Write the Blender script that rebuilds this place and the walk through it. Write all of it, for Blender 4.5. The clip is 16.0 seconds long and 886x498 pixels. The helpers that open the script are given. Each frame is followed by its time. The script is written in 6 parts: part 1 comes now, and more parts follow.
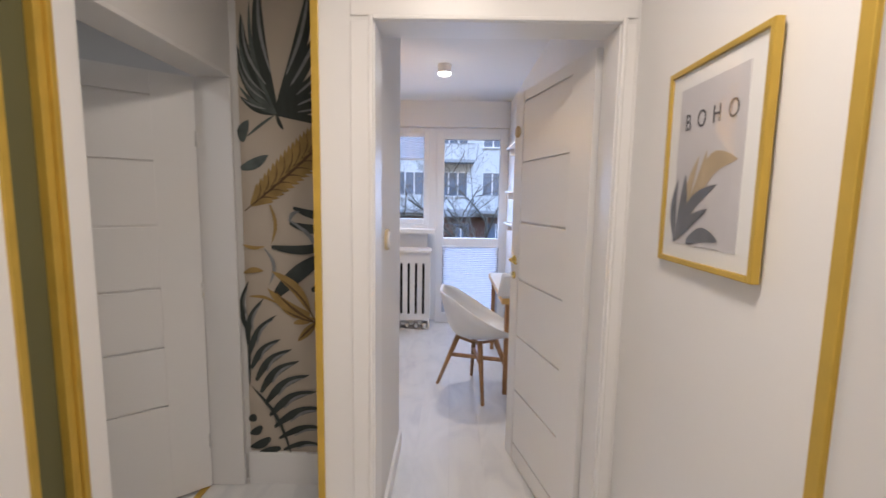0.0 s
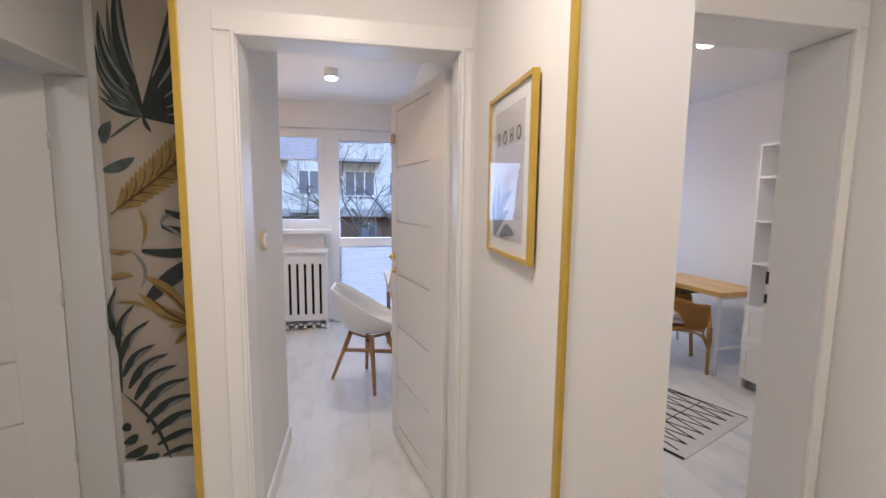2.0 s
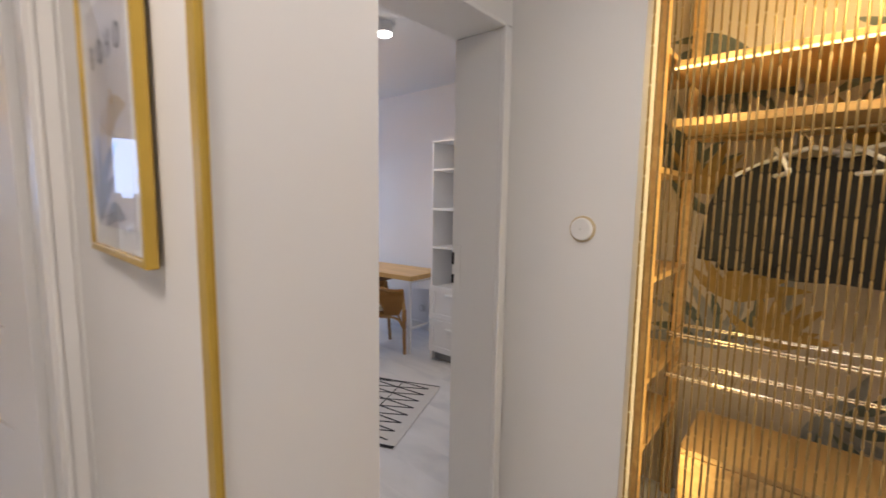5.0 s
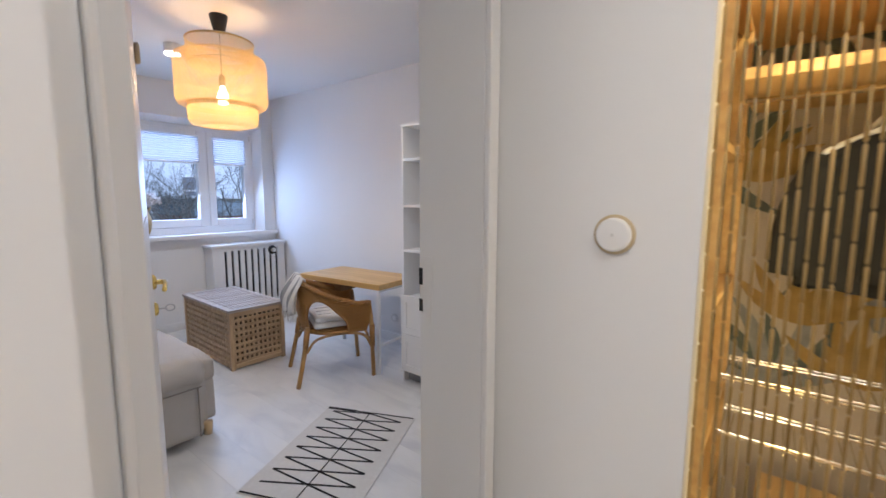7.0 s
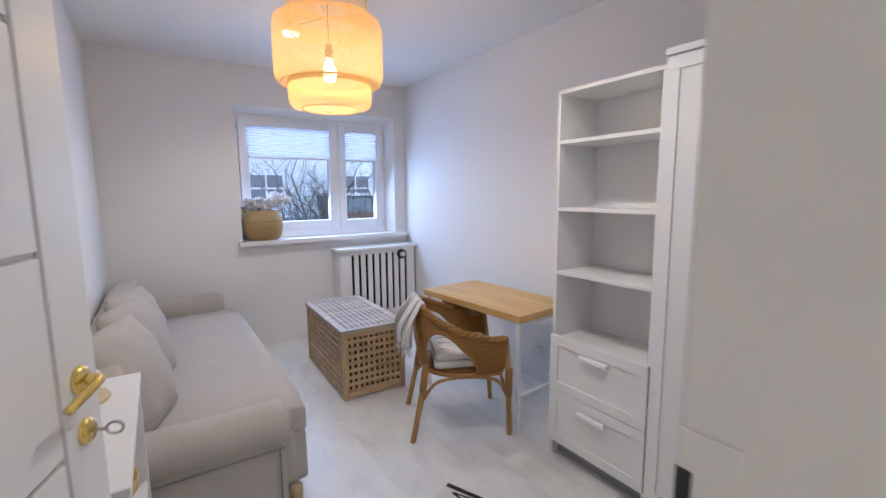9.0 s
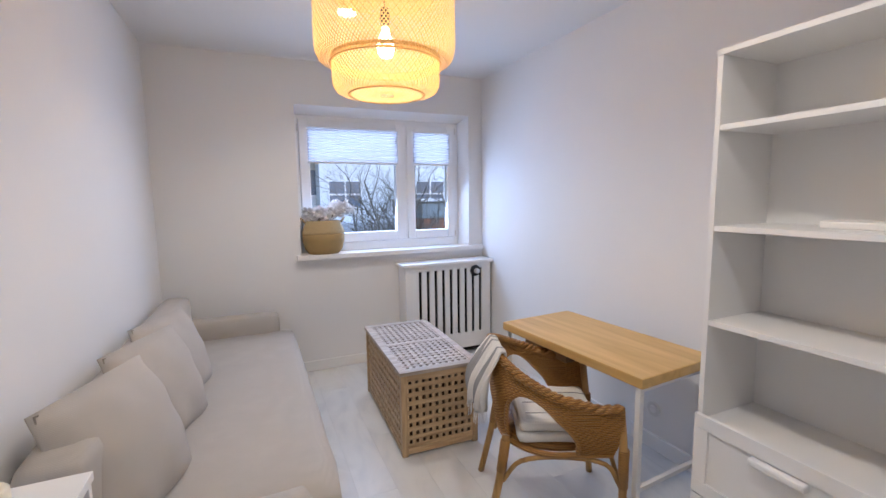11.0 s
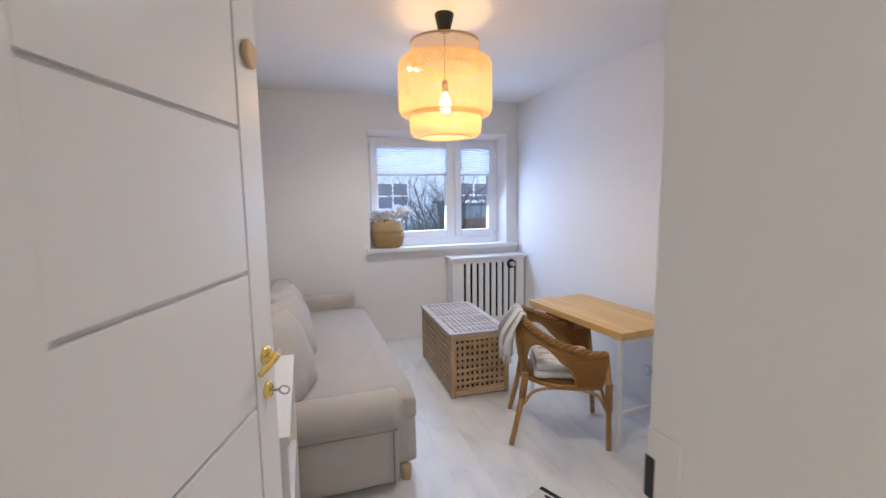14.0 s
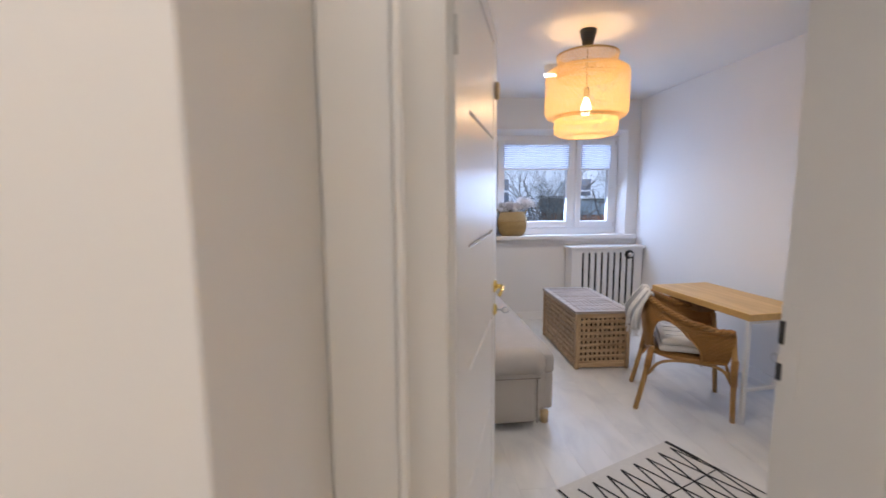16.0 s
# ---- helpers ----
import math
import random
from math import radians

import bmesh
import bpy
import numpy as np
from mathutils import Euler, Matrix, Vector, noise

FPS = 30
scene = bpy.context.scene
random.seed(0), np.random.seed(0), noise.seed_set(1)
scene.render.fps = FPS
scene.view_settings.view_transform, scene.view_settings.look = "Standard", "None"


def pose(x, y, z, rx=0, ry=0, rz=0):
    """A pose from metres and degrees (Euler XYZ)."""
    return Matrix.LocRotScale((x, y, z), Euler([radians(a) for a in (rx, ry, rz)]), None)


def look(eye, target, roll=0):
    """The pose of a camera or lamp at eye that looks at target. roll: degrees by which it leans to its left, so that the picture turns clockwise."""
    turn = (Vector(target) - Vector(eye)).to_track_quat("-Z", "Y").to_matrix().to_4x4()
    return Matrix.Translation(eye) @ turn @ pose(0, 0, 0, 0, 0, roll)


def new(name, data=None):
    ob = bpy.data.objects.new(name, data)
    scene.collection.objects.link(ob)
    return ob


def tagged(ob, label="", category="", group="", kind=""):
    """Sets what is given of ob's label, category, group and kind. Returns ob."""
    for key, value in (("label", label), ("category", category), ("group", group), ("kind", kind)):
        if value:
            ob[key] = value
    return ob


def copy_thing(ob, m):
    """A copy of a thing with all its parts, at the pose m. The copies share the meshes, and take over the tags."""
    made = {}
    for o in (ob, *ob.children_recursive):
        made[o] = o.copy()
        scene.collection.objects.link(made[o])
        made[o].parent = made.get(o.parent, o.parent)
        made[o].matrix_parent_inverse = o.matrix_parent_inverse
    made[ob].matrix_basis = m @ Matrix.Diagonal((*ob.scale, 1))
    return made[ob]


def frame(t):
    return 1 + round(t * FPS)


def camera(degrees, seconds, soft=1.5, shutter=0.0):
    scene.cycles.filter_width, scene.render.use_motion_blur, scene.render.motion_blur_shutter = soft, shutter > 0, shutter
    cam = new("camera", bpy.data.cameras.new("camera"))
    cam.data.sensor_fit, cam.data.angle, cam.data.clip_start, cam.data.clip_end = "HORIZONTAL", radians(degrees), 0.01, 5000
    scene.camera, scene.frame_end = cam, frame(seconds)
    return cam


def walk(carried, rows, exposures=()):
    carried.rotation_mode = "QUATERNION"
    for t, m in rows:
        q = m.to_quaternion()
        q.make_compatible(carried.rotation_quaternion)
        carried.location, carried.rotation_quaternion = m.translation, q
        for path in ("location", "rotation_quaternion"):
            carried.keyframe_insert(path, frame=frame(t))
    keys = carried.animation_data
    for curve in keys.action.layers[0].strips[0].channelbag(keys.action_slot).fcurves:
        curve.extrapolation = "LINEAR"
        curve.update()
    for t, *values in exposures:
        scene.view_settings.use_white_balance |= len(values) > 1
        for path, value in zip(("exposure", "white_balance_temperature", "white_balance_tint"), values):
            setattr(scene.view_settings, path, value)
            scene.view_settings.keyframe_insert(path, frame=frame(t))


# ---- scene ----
# camera and walk: seconds, x, y, z, yaw, pitch, roll
cam = camera(91.44, 16.0, shutter=0.4)
EXPOSURES = [(0.0, 0.06, 6400, 13), (2.5, 0.06, 6450, 13), (3.5, -0.17, 6450, 14), (4.5, -0.17, 6500, 14), (7.0, 0.08, 6000, 11), (9.5, 0.17, 6230, 11), (12.5, 0.25, 6700, 11), (15.0, 0.22, 6250, 10), (15.5, 0.2, 6350, 11), (16.0, 0.05, 6600, 12)]
ROWS = [
    (0.00, 0.038, -0.027, 1.446, 0.85, -6.53, -0.93),
    (0.50, 0.111, -0.001, 1.436, -4.24, -6.29, -0.91),
    (1.00, 0.164, -0.088, 1.446, -9.26, -6.16, -0.89),
    (1.50, 0.175, -0.197, 1.449, -10.32, -6.25, -0.72),
    (2.00, 0.198, -0.235, 1.460, -10.91, -6.47, -0.60),
    (2.50, 0.220, -0.251, 1.474, -12.19, -6.64, -0.74),
    (3.00, 0.253, -0.258, 1.461, -16.68, -6.54, -0.79),
    (3.50, 0.292, -0.192, 1.446, -24.72, -6.65, -0.97),
    (4.00, 0.336, -0.092, 1.428, -33.35, -6.48, -1.00),
    (4.50, 0.366, -0.010, 1.408, -40.62, -6.30, -0.98),
    (5.75, 0.575, 0.175, 1.397, -56.50, -6.60, -0.55),
    (7.00, 0.871, 0.387, 1.393, -51.95, -6.89, -0.10),
    (7.50, 1.042, 0.537, 1.408, -47.10, -7.10, 0.19),
    (8.00, 1.215, 0.695, 1.424, -40.98, -7.43, 0.34),
    (8.50, 1.361, 0.854, 1.426, -35.63, -7.43, 0.54),
    (9.00, 1.472, 1.045, 1.416, -33.52, -7.49, 0.52),
    (9.50, 1.565, 1.256, 1.428, -31.64, -7.33, 0.52),
    (10.00, 1.656, 1.422, 1.428, -26.86, -7.13, 0.96),
    (11.25, 1.765, 1.600, 1.445, -23.50, -6.70, 0.75),
    (12.50, 1.624, 1.366, 1.466, -21.25, -6.45, 0.44),
    (13.00, 1.528, 1.216, 1.474, -20.47, -6.58, 0.39),
    (13.50, 1.474, 1.051, 1.487, -20.30, -6.68, 0.61),
    (14.00, 1.450, 0.837, 1.487, -18.01, -6.59, 0.84),
    (14.50, 1.412, 0.672, 1.503, -15.92, -6.74, 0.61),
    (15.00, 1.326, 0.502, 1.496, -14.63, -6.66, 0.66),
    (15.50, 1.197, 0.417, 1.478, -10.08, -6.85, 0.71),
    (16.00, 1.027, 0.399, 1.452, -5.41, -6.98, 0.46),
]
walk(cam, [(t, pose(x, y, z, 90 + pitch, roll, yaw)) for t, x, y, z, yaw, pitch, roll in ROWS], EXPOSURES)

# ---- light ----
world = bpy.data.worlds.new("sky")
scene.world = world
world.use_nodes = True
wn = world.node_tree
sky = wn.nodes.new("ShaderNodeTexSky")
sky.sky_type = "NISHITA"
sky.sun_disc = False
sky.sun_elevation = radians(33)
sky.sun_rotation = radians(166)
bg = wn.nodes["Background"]
bg.inputs["Strength"].default_value = 0.15
wn.links.new(sky.outputs[0], bg.inputs[0])


def lamp(name, kind, m, watts, colour, **kw):
    d = bpy.data.lights.new(name, kind)
    d.energy = watts
    d.color = colour
    for k, v in kw.items():
        if k == "size":
            d.size = v
        elif k == "size_y":
            d.shape = "RECTANGLE"
            d.size_y = v
        elif k == "radius":
            d.shadow_soft_size = v
        elif k == "angle":
            d.angle = v
        elif k == "spot":
            d.spot_size = v
            d.spot_blend = 0.7
    o = new(name, d)
    o.matrix_world = m
    return o


DAY = (0.42, 0.60, 1.0)
WARM = (1.0, 0.64, 0.32)
SOFTWARM = (1.0, 0.82, 0.66)
lamp("overcast_sun", "SUN", look((3, -12, 8), (0, 0, 0)), 3.3, (0.30, 0.54, 1.0), angle=radians(30))
# daylight in the panes: free below the blinds, dimmer behind them
for x, w in ((2.595, 0.76), (3.315, 0.34)):
    lamp("study_window_daylight", "AREA", look((x, 5.384, 1.44), (x, 2.8, 0.5)), 17 * w, DAY, size=w, size_y=0.58)
    lamp("study_blind_daylight", "AREA", look((x, 5.390, 1.90), (x, 2.8, 1.90)), 6.5 * w, DAY, size=w, size_y=0.28)
lamp("room_window_daylight", "AREA", look((-0.06, 4.952, 1.45), (-0.06, 2.2, 0.7)), 14, DAY, size=1.25, size_y=0.95)
lamp("room_blind_daylight", "AREA", look((-0.52, 4.955, 2.02), (-0.52, 2.2, 2.02)), 1.6, DAY, size=0.5, size_y=0.24)
lamp("balcony_blind_daylight", "AREA", look((0.29, 4.955, 0.52), (0.29, 2.2, 0.52)), 8, DAY, size=0.6, size_y=0.75)
lamp("study_pendant_bulb", "POINT", pose(2.27, 3.29, 2.06), 7.5, WARM, radius=0.045)
lamp("room_pendant_bulb", "POINT", pose(-1.05, 3.5, 2.02), 12, WARM, radius=0.045)
lamp("room_spot", "SPOT", look((-0.02, 3.62, 2.44), (-0.02, 3.62, 0)), 38, (1.0, 0.95, 0.90), radius=0.05, spot=radians(150))
lamp("study_spot", "SPOT", look((2.38, 2.28, 2.44), (2.38, 2.28, 0)), 29, (1.0, 0.95, 0.90), radius=0.05, spot=radians(150))
lamp("study_spot_far", "SPOT", look((2.30, 4.10, 2.44), (2.30, 4.10, 0)), 30, (1.0, 0.95, 0.90), radius=0.05, spot=radians(150))
# added fill for the side room, no source in view
lamp("side_room_fill", "SPOT", look((-1.75, 1.45, 2.44), (-1.75, 1.45, 0)), 9, (0.92, 0.95, 1.0), radius=0.05, spot=radians(150))
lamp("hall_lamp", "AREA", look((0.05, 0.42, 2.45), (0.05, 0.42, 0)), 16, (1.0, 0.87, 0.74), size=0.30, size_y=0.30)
# two added fills that brighten the jambs and walls round the study door
lamp("hall_fill_side", "AREA", look((1.15, 0.0, 2.45), (1.15, 0.0, 0)), 5.5, (1.0, 0.96, 0.92), size=0.30, size_y=0.30)
lamp("hall_fill_back", "AREA", look((0.75, -0.50, 2.45), (0.75, -0.50, 0)), 2.5, (1.0, 0.96, 0.92), size=0.30, size_y=0.30)
lamp("closet_led", "AREA", look((2.05, 0.0, 2.26), (2.56, 0.0, 1.85)), 12, (1.0, 0.72, 0.29), size=0.03, size_y=0.95)
lamp("closet_led_upright", "AREA", look((2.04, 0.33, 1.25), (2.40, 0.62, 1.25)), 5, (1.0, 0.72, 0.29), size=0.03, size_y=1.9)
lamp("closet_led_low", "AREA", look((2.12, -0.30, 1.665), (2.56, -0.30, 1.30)), 3, (1.0, 0.72, 0.29), size=0.03, size_y=1.2)


# ---- materials ----
def mat(name, colour, rough=0.6, metal=0.0, var=0.06, scale=6.0, bump=0.05, bscale=120.0, spec=0.5, coat=0.0, stretch=(1, 1, 1), rnd=0.0):
    """Painted or plain surface: broad tone changes, fine grain and relief."""
    m = bpy.data.materials.new(name)
    m.use_nodes = True
    n, l = m.node_tree.nodes, m.node_tree.links
    b = n["Principled BSDF"]
    b.inputs["Roughness"].default_value = rough
    b.inputs["Metallic"].default_value = metal
    b.inputs["Specular IOR Level"].default_value = spec
    b.inputs["Coat Weight"].default_value = coat
    tc = n.new("ShaderNodeTexCoord")
    mp = n.new("ShaderNodeMapping")
    mp.inputs["Scale"].default_value = stretch
    l.new(tc.outputs["Object"], mp.inputs[0])
    n1 = n.new("ShaderNodeTexNoise")
    n1.inputs["Scale"].default_value = scale
    n1.inputs["Detail"].default_value = 5
    l.new(mp.outputs[0], n1.inputs["Vector"])
    n2 = n.new("ShaderNodeTexNoise")
    n2.inputs["Scale"].default_value = bscale
    n2.inputs["Detail"].default_value = 3
    l.new(mp.outputs[0], n2.inputs["Vector"])
    mix = n.new("ShaderNodeMix")
    mix.data_type = "RGBA"
    c = Vector(colour)
    mix.inputs[6].default_value = (*[max(0, v * (1 - var * 1.6)) for v in c], 1)
    mix.inputs[7].default_value = (*[min(1, v * (1 + var)) for v in c], 1)
    l.new(n1.outputs[0], mix.inputs[0])
    out = mix.outputs[2]
    if rnd:
        oi = n.new("ShaderNodeObjectInfo")
        hs = n.new("ShaderNodeHueSaturation")
        mr = n.new("ShaderNodeMapRange")
        mr.inputs[3].default_value = 1 - rnd
        mr.inputs[4].default_value = 1 + rnd
        l.new(oi.outputs["Random"], mr.inputs[0])
        l.new(mr.outputs[0], hs.inputs["Value"])
        l.new(out, hs.inputs["Color"])
        out = hs.outputs[0]
    l.new(out, b.inputs["Base Color"])
    rr = n.new("ShaderNodeMapRange")
    rr.inputs[3].default_value = max(0.02, rough - 0.06)
    rr.inputs[4].default_value = min(1, rough + 0.06)
    l.new(n1.outputs[0], rr.inputs[0])
    l.new(rr.outputs[0], b.inputs["Roughness"])
    if bump:
        bp = n.new("ShaderNodeBump")
        bp.inputs["Strength"].default_value = bump
        bp.inputs["Distance"].default_value = 0.01
        l.new(n2.outputs[0], bp.inputs["Height"])
        l.new(bp.outputs[0], b.inputs["Normal"])
    return m


def wood(name, dark, light, axis="X", scale=3.0, rough=0.5, ring=14.0, rnd=0.12):
    """Wood with grain along one axis, and a different tone on each piece."""
    m = bpy.data.materials.new(name)
    m.use_nodes = True
    n, l = m.node_tree.nodes, m.node_tree.links
    b = n["Principled BSDF"]
    b.inputs["Roughness"].default_value = rough
    tc = n.new("ShaderNodeTexCoord")
    mp = n.new("ShaderNodeMapping")
    mp.inputs["Scale"].default_value = [0.09 if a == axis else 1.0 for a in "XYZ"]
    l.new(tc.outputs["Object"], mp.inputs[0])
    oi = n.new("ShaderNodeObjectInfo")
    l.new(oi.outputs["Random"], mp.inputs["Location"])
    n1 = n.new("ShaderNodeTexNoise")
    n1.inputs["Scale"].default_value = ring * scale
    n1.inputs["Detail"].default_value = 6
    n1.inputs["Distortion"].default_value = 0.6
    l.new(mp.outputs[0], n1.inputs["Vector"])
    n2 = n.new("ShaderNodeTexNoise")
    n2.inputs["Scale"].default_value = 2.2
    l.new(tc.outputs["Object"], n2.inputs["Vector"])
    r = n.new("ShaderNodeValToRGB")
    r.color_ramp.elements[0].position, r.color_ramp.elements[1].position = 0.32, 0.68
    r.color_ramp.elements[0].color, r.color_ramp.elements[1].color = (*dark, 1), (*light, 1)
    l.new(n1.outputs[0], r.inputs[0])
    hs = n.new("ShaderNodeHueSaturation")
    mr = n.new("ShaderNodeMapRange")
    mr.inputs[3].default_value, mr.inputs[4].default_value = 1 - rnd, 1 + rnd
    ad = n.new("ShaderNodeMath")
    ad.operation = "ADD"
    ad.inputs[1].default_value = -0.25
    sm = n.new("ShaderNodeMath")
    sm.operation = "MULTIPLY_ADD"
    sm.inputs[1].default_value = 0.5
    l.new(n2.outputs[0], sm.inputs[0])
    l.new(oi.outputs["Random"], ad.inputs[0])
    l.new(ad.outputs[0], sm.inputs[2])
    l.new(sm.outputs[0], mr.inputs[0])
    l.new(mr.outputs[0], hs.inputs["Value"])
    l.new(r.outputs[0], hs.inputs["Color"])
    l.new(hs.outputs[0], b.inputs["Base Color"])
    bp = n.new("ShaderNodeBump")
    bp.inputs["Strength"].default_value = 0.15
    bp.inputs["Distance"].default_value = 0.004
    l.new(n1.outputs[0], bp.inputs["Height"])
    l.new(bp.outputs[0], b.inputs["Normal"])
    return m


def weave(name, dark, light, sx=160.0, sy=160.0, rough=0.6, bump=0.6):
    """Woven or knitted surface: two crossed bands of relief."""
    m = mat(name, light, rough, var=0.12, scale=9, bump=0)
    n, l = m.node_tree.nodes, m.node_tree.links
    b = n["Principled BSDF"]
    tc = n.new("ShaderNodeTexCoord")
    w1 = n.new("ShaderNodeTexWave")
    w1.bands_direction = "Z"
    w1.inputs["Scale"].default_value = sx
    w1.inputs["Distortion"].default_value = 1.5
    w2 = n.new("ShaderNodeTexWave")
    w2.bands_direction = "DIAGONAL"
    w2.inputs["Scale"].default_value = sy
    w2.inputs["Distortion"].default_value = 1.5
    l.new(tc.outputs["Object"], w1.inputs["Vector"])
    l.new(tc.outputs["Object"], w2.inputs["Vector"])
    mu = n.new("ShaderNodeMath")
    mu.operation = "MULTIPLY"
    l.new(w1.outputs["Fac"], mu.inputs[0])
    l.new(w2.outputs["Fac"], mu.inputs[1])
    old = b.inputs["Base Color"].links[0].from_socket
    mx = n.new("ShaderNodeMix")
    mx.data_type = "RGBA"
    mx.inputs[6].default_value = (*dark, 1)
    l.new(mu.outputs[0], mx.inputs[0])
    l.new(old, mx.inputs[7])
    ct = n.new("ShaderNodeMath")
    ct.operation = "POWER"
    ct.inputs[1].default_value = 0.5
    l.new(mu.outputs[0], ct.inputs[0])
    l.new(ct.outputs[0], mx.inputs[0])
    l.new(mx.outputs[2], b.inputs["Base Color"])
    bp = n.new("ShaderNodeBump")
    bp.inputs["Strength"].default_value = bump
    bp.inputs["Distance"].default_value = 0.003
    l.new(mu.outputs[0], bp.inputs["Height"])
    l.new(bp.outputs[0], b.inputs["Normal"])
    return m


def glow(name, colour, strength):
    m = bpy.data.materials.new(name)
    m.use_nodes = True
    b = m.node_tree.nodes["Principled BSDF"]
    b.inputs["Base Color"].default_value = (*colour, 1)
    b.inputs["Emission Color"].default_value = (*colour, 1)
    b.inputs["Emission Strength"].default_value = strength
    return m


def glassy(name, rough=0.0):
    """A thin clear pane: see-through, with a mirror gloss at grazing angles."""
    m = bpy.data.materials.new(name)
    m.use_nodes = True
    n, l = m.node_tree.nodes, m.node_tree.links
    n.remove(n["Principled BSDF"])
    t = n.new("ShaderNodeBsdfTransparent")
    g = n.new("ShaderNodeBsdfGlossy")
    g.inputs["Roughness"].default_value = rough
    f = n.new("ShaderNodeFresnel")
    f.inputs[0].default_value = 1.45
    mx = n.new("ShaderNodeMixShader")
    l.new(f.outputs[0], mx.inputs[0])
    l.new(t.outputs[0], mx.inputs[1])
    l.new(g.outputs[0], mx.inputs[2])
    l.new(mx.outputs[0], n["Material Output"].inputs[0])
    return m


def thin(name, colour, through_colour, share=0.5):
    """Thin sheet that lets light through: bamboo strips, blinds."""
    m = mat(name, colour, 0.6, var=0.12, scale=20, bump=0.1, bscale=200)
    n, l = m.node_tree.nodes, m.node_tree.links
    t = n.new("ShaderNodeBsdfTranslucent")
    t.inputs[0].default_value = (*through_colour, 1)
    mx = n.new("ShaderNodeMixShader")
    mx.inputs[0].default_value = share
    l.new(n["Principled BSDF"].outputs[0], mx.inputs[1])
    l.new(t.outputs[0], mx.inputs[2])
    l.new(mx.outputs[0], n["Material Output"].inputs[0])
    return m


def floor_material():
    """Whitewashed laminate: pale boards with cloudy grey grain."""
    m = bpy.data.materials.new("whitewashed_laminate")
    m.use_nodes = True
    n, l = m.node_tree.nodes, m.node_tree.links
    b = n["Principled BSDF"]
    tc = n.new("ShaderNodeTexCoord")
    oi = n.new("ShaderNodeObjectInfo")
    mp = n.new("ShaderNodeMapping")
    mp.inputs["Scale"].default_value = (1.0, 0.45, 1.0)
    l.new(tc.outputs["Object"], mp.inputs[0])
    cb = n.new("ShaderNodeCombineXYZ")
    mm = n.new("ShaderNodeMath")
    mm.operation = "MULTIPLY"
    mm.inputs[1].default_value = 37.0
    l.new(oi.outputs["Random"], mm.inputs[0])
    l.new(mm.outputs[0], cb.inputs[0])
    l.new(mm.outputs[0], cb.inputs[1])
    l.new(cb.outputs[0], mp.inputs["Location"])
    n1 = n.new("ShaderNodeTexNoise")
    n1.inputs["Scale"].default_value = 5.0
    n1.inputs["Detail"].default_value = 8
    n1.inputs["Distortion"].default_value = 1.2
    l.new(mp.outputs[0], n1.inputs["Vector"])
    n2 = n.new("ShaderNodeTexNoise")
    n2.inputs["Scale"].default_value = 60.0
    n2.inputs["Detail"].default_value = 4
    l.new(mp.outputs[0], n2.inputs["Vector"])
    r = n.new("ShaderNodeValToRGB")
    e = r.color_ramp.elements
    e[0].position, e[0].color = 0.25, (0.60, 0.60, 0.605, 1)
    e[1].position, e[1].color = 0.52, (0.72, 0.715, 0.70, 1)
    k = e.new(0.75)
    k.color = (0.76, 0.755, 0.745, 1)
    l.new(n1.outputs[0], r.inputs[0])
    hs = n.new("ShaderNodeHueSaturation")
    mr = n.new("ShaderNodeMapRange")
    mr.inputs[3].default_value, mr.inputs[4].default_value = 0.985, 1.01
    l.new(oi.outputs["Random"], mr.inputs[0])
    l.new(mr.outputs[0], hs.inputs["Value"])
    l.new(r.outputs[0], hs.inputs["Color"])
    l.new(hs.outputs[0], b.inputs["Base Color"])
    rr = n.new("ShaderNodeMapRange")
    rr.inputs[3].default_value, rr.inputs[4].default_value = 0.28, 0.45
    l.new(n1.outputs[0], rr.inputs[0])
    l.new(rr.outputs[0], b.inputs["Roughness"])
    bp = n.new("ShaderNodeBump")
    bp.inputs["Strength"].default_value = 0.06
    bp.inputs["Distance"].default_value = 0.004
    l.new(n2.outputs[0], bp.inputs["Height"])
    l.new(bp.outputs[0], b.inputs["Normal"])
    return m


WALL = mat("white_wall_paint", (0.80, 0.79, 0.78), 0.75, var=0.02, scale=1.6, bump=0.025, bscale=260)
CEIL = mat("ceiling_paint", (0.80, 0.79, 0.775), 0.85, var=0.02, scale=1.2, bump=0.05, bscale=200)
GLOSSW = mat("white_lacquer", (0.82, 0.81, 0.80), 0.33, var=0.015, scale=2, bump=0.02, bscale=90)
SATINW = mat("white_foil", (0.82, 0.81, 0.80), 0.42, var=0.015, scale=2, bump=0.02, bscale=300)
PVC = mat("white_pvc", (0.83, 0.84, 0.86), 0.3, var=0.01, bump=0.0)
FLOOR = floor_material()
GOLD = mat("gold_trim", (0.60, 0.40, 0.07), 0.38, metal=0.35, var=0.12, scale=14, bump=0.05, bscale=60)
BRASS = mat("polished_brass", (0.85, 0.63, 0.20), 0.16, metal=1.0, var=0.04, bump=0.0)
STEEL = mat("steel", (0.45, 0.45, 0.46), 0.3, metal=1.0, bump=0.0)
OLIVE = mat("olive_paint", (0.115, 0.11, 0.045), 0.7, var=0.05, scale=2, bump=0.08, bscale=240)
BLACK = mat("black_plastic", (0.015, 0.014, 0.014), 0.4, bump=0.02)
# near-black tone that paints the shade inside the radiator covers
SLOT_SHADE = mat("painted_slot_shade", (0.010, 0.010, 0.011), 0.9, bump=0.0)
PAPER = mat("wallpaper_ground", (0.50, 0.435, 0.355), 0.8, var=0.05, scale=8, bump=0.05, bscale=300)
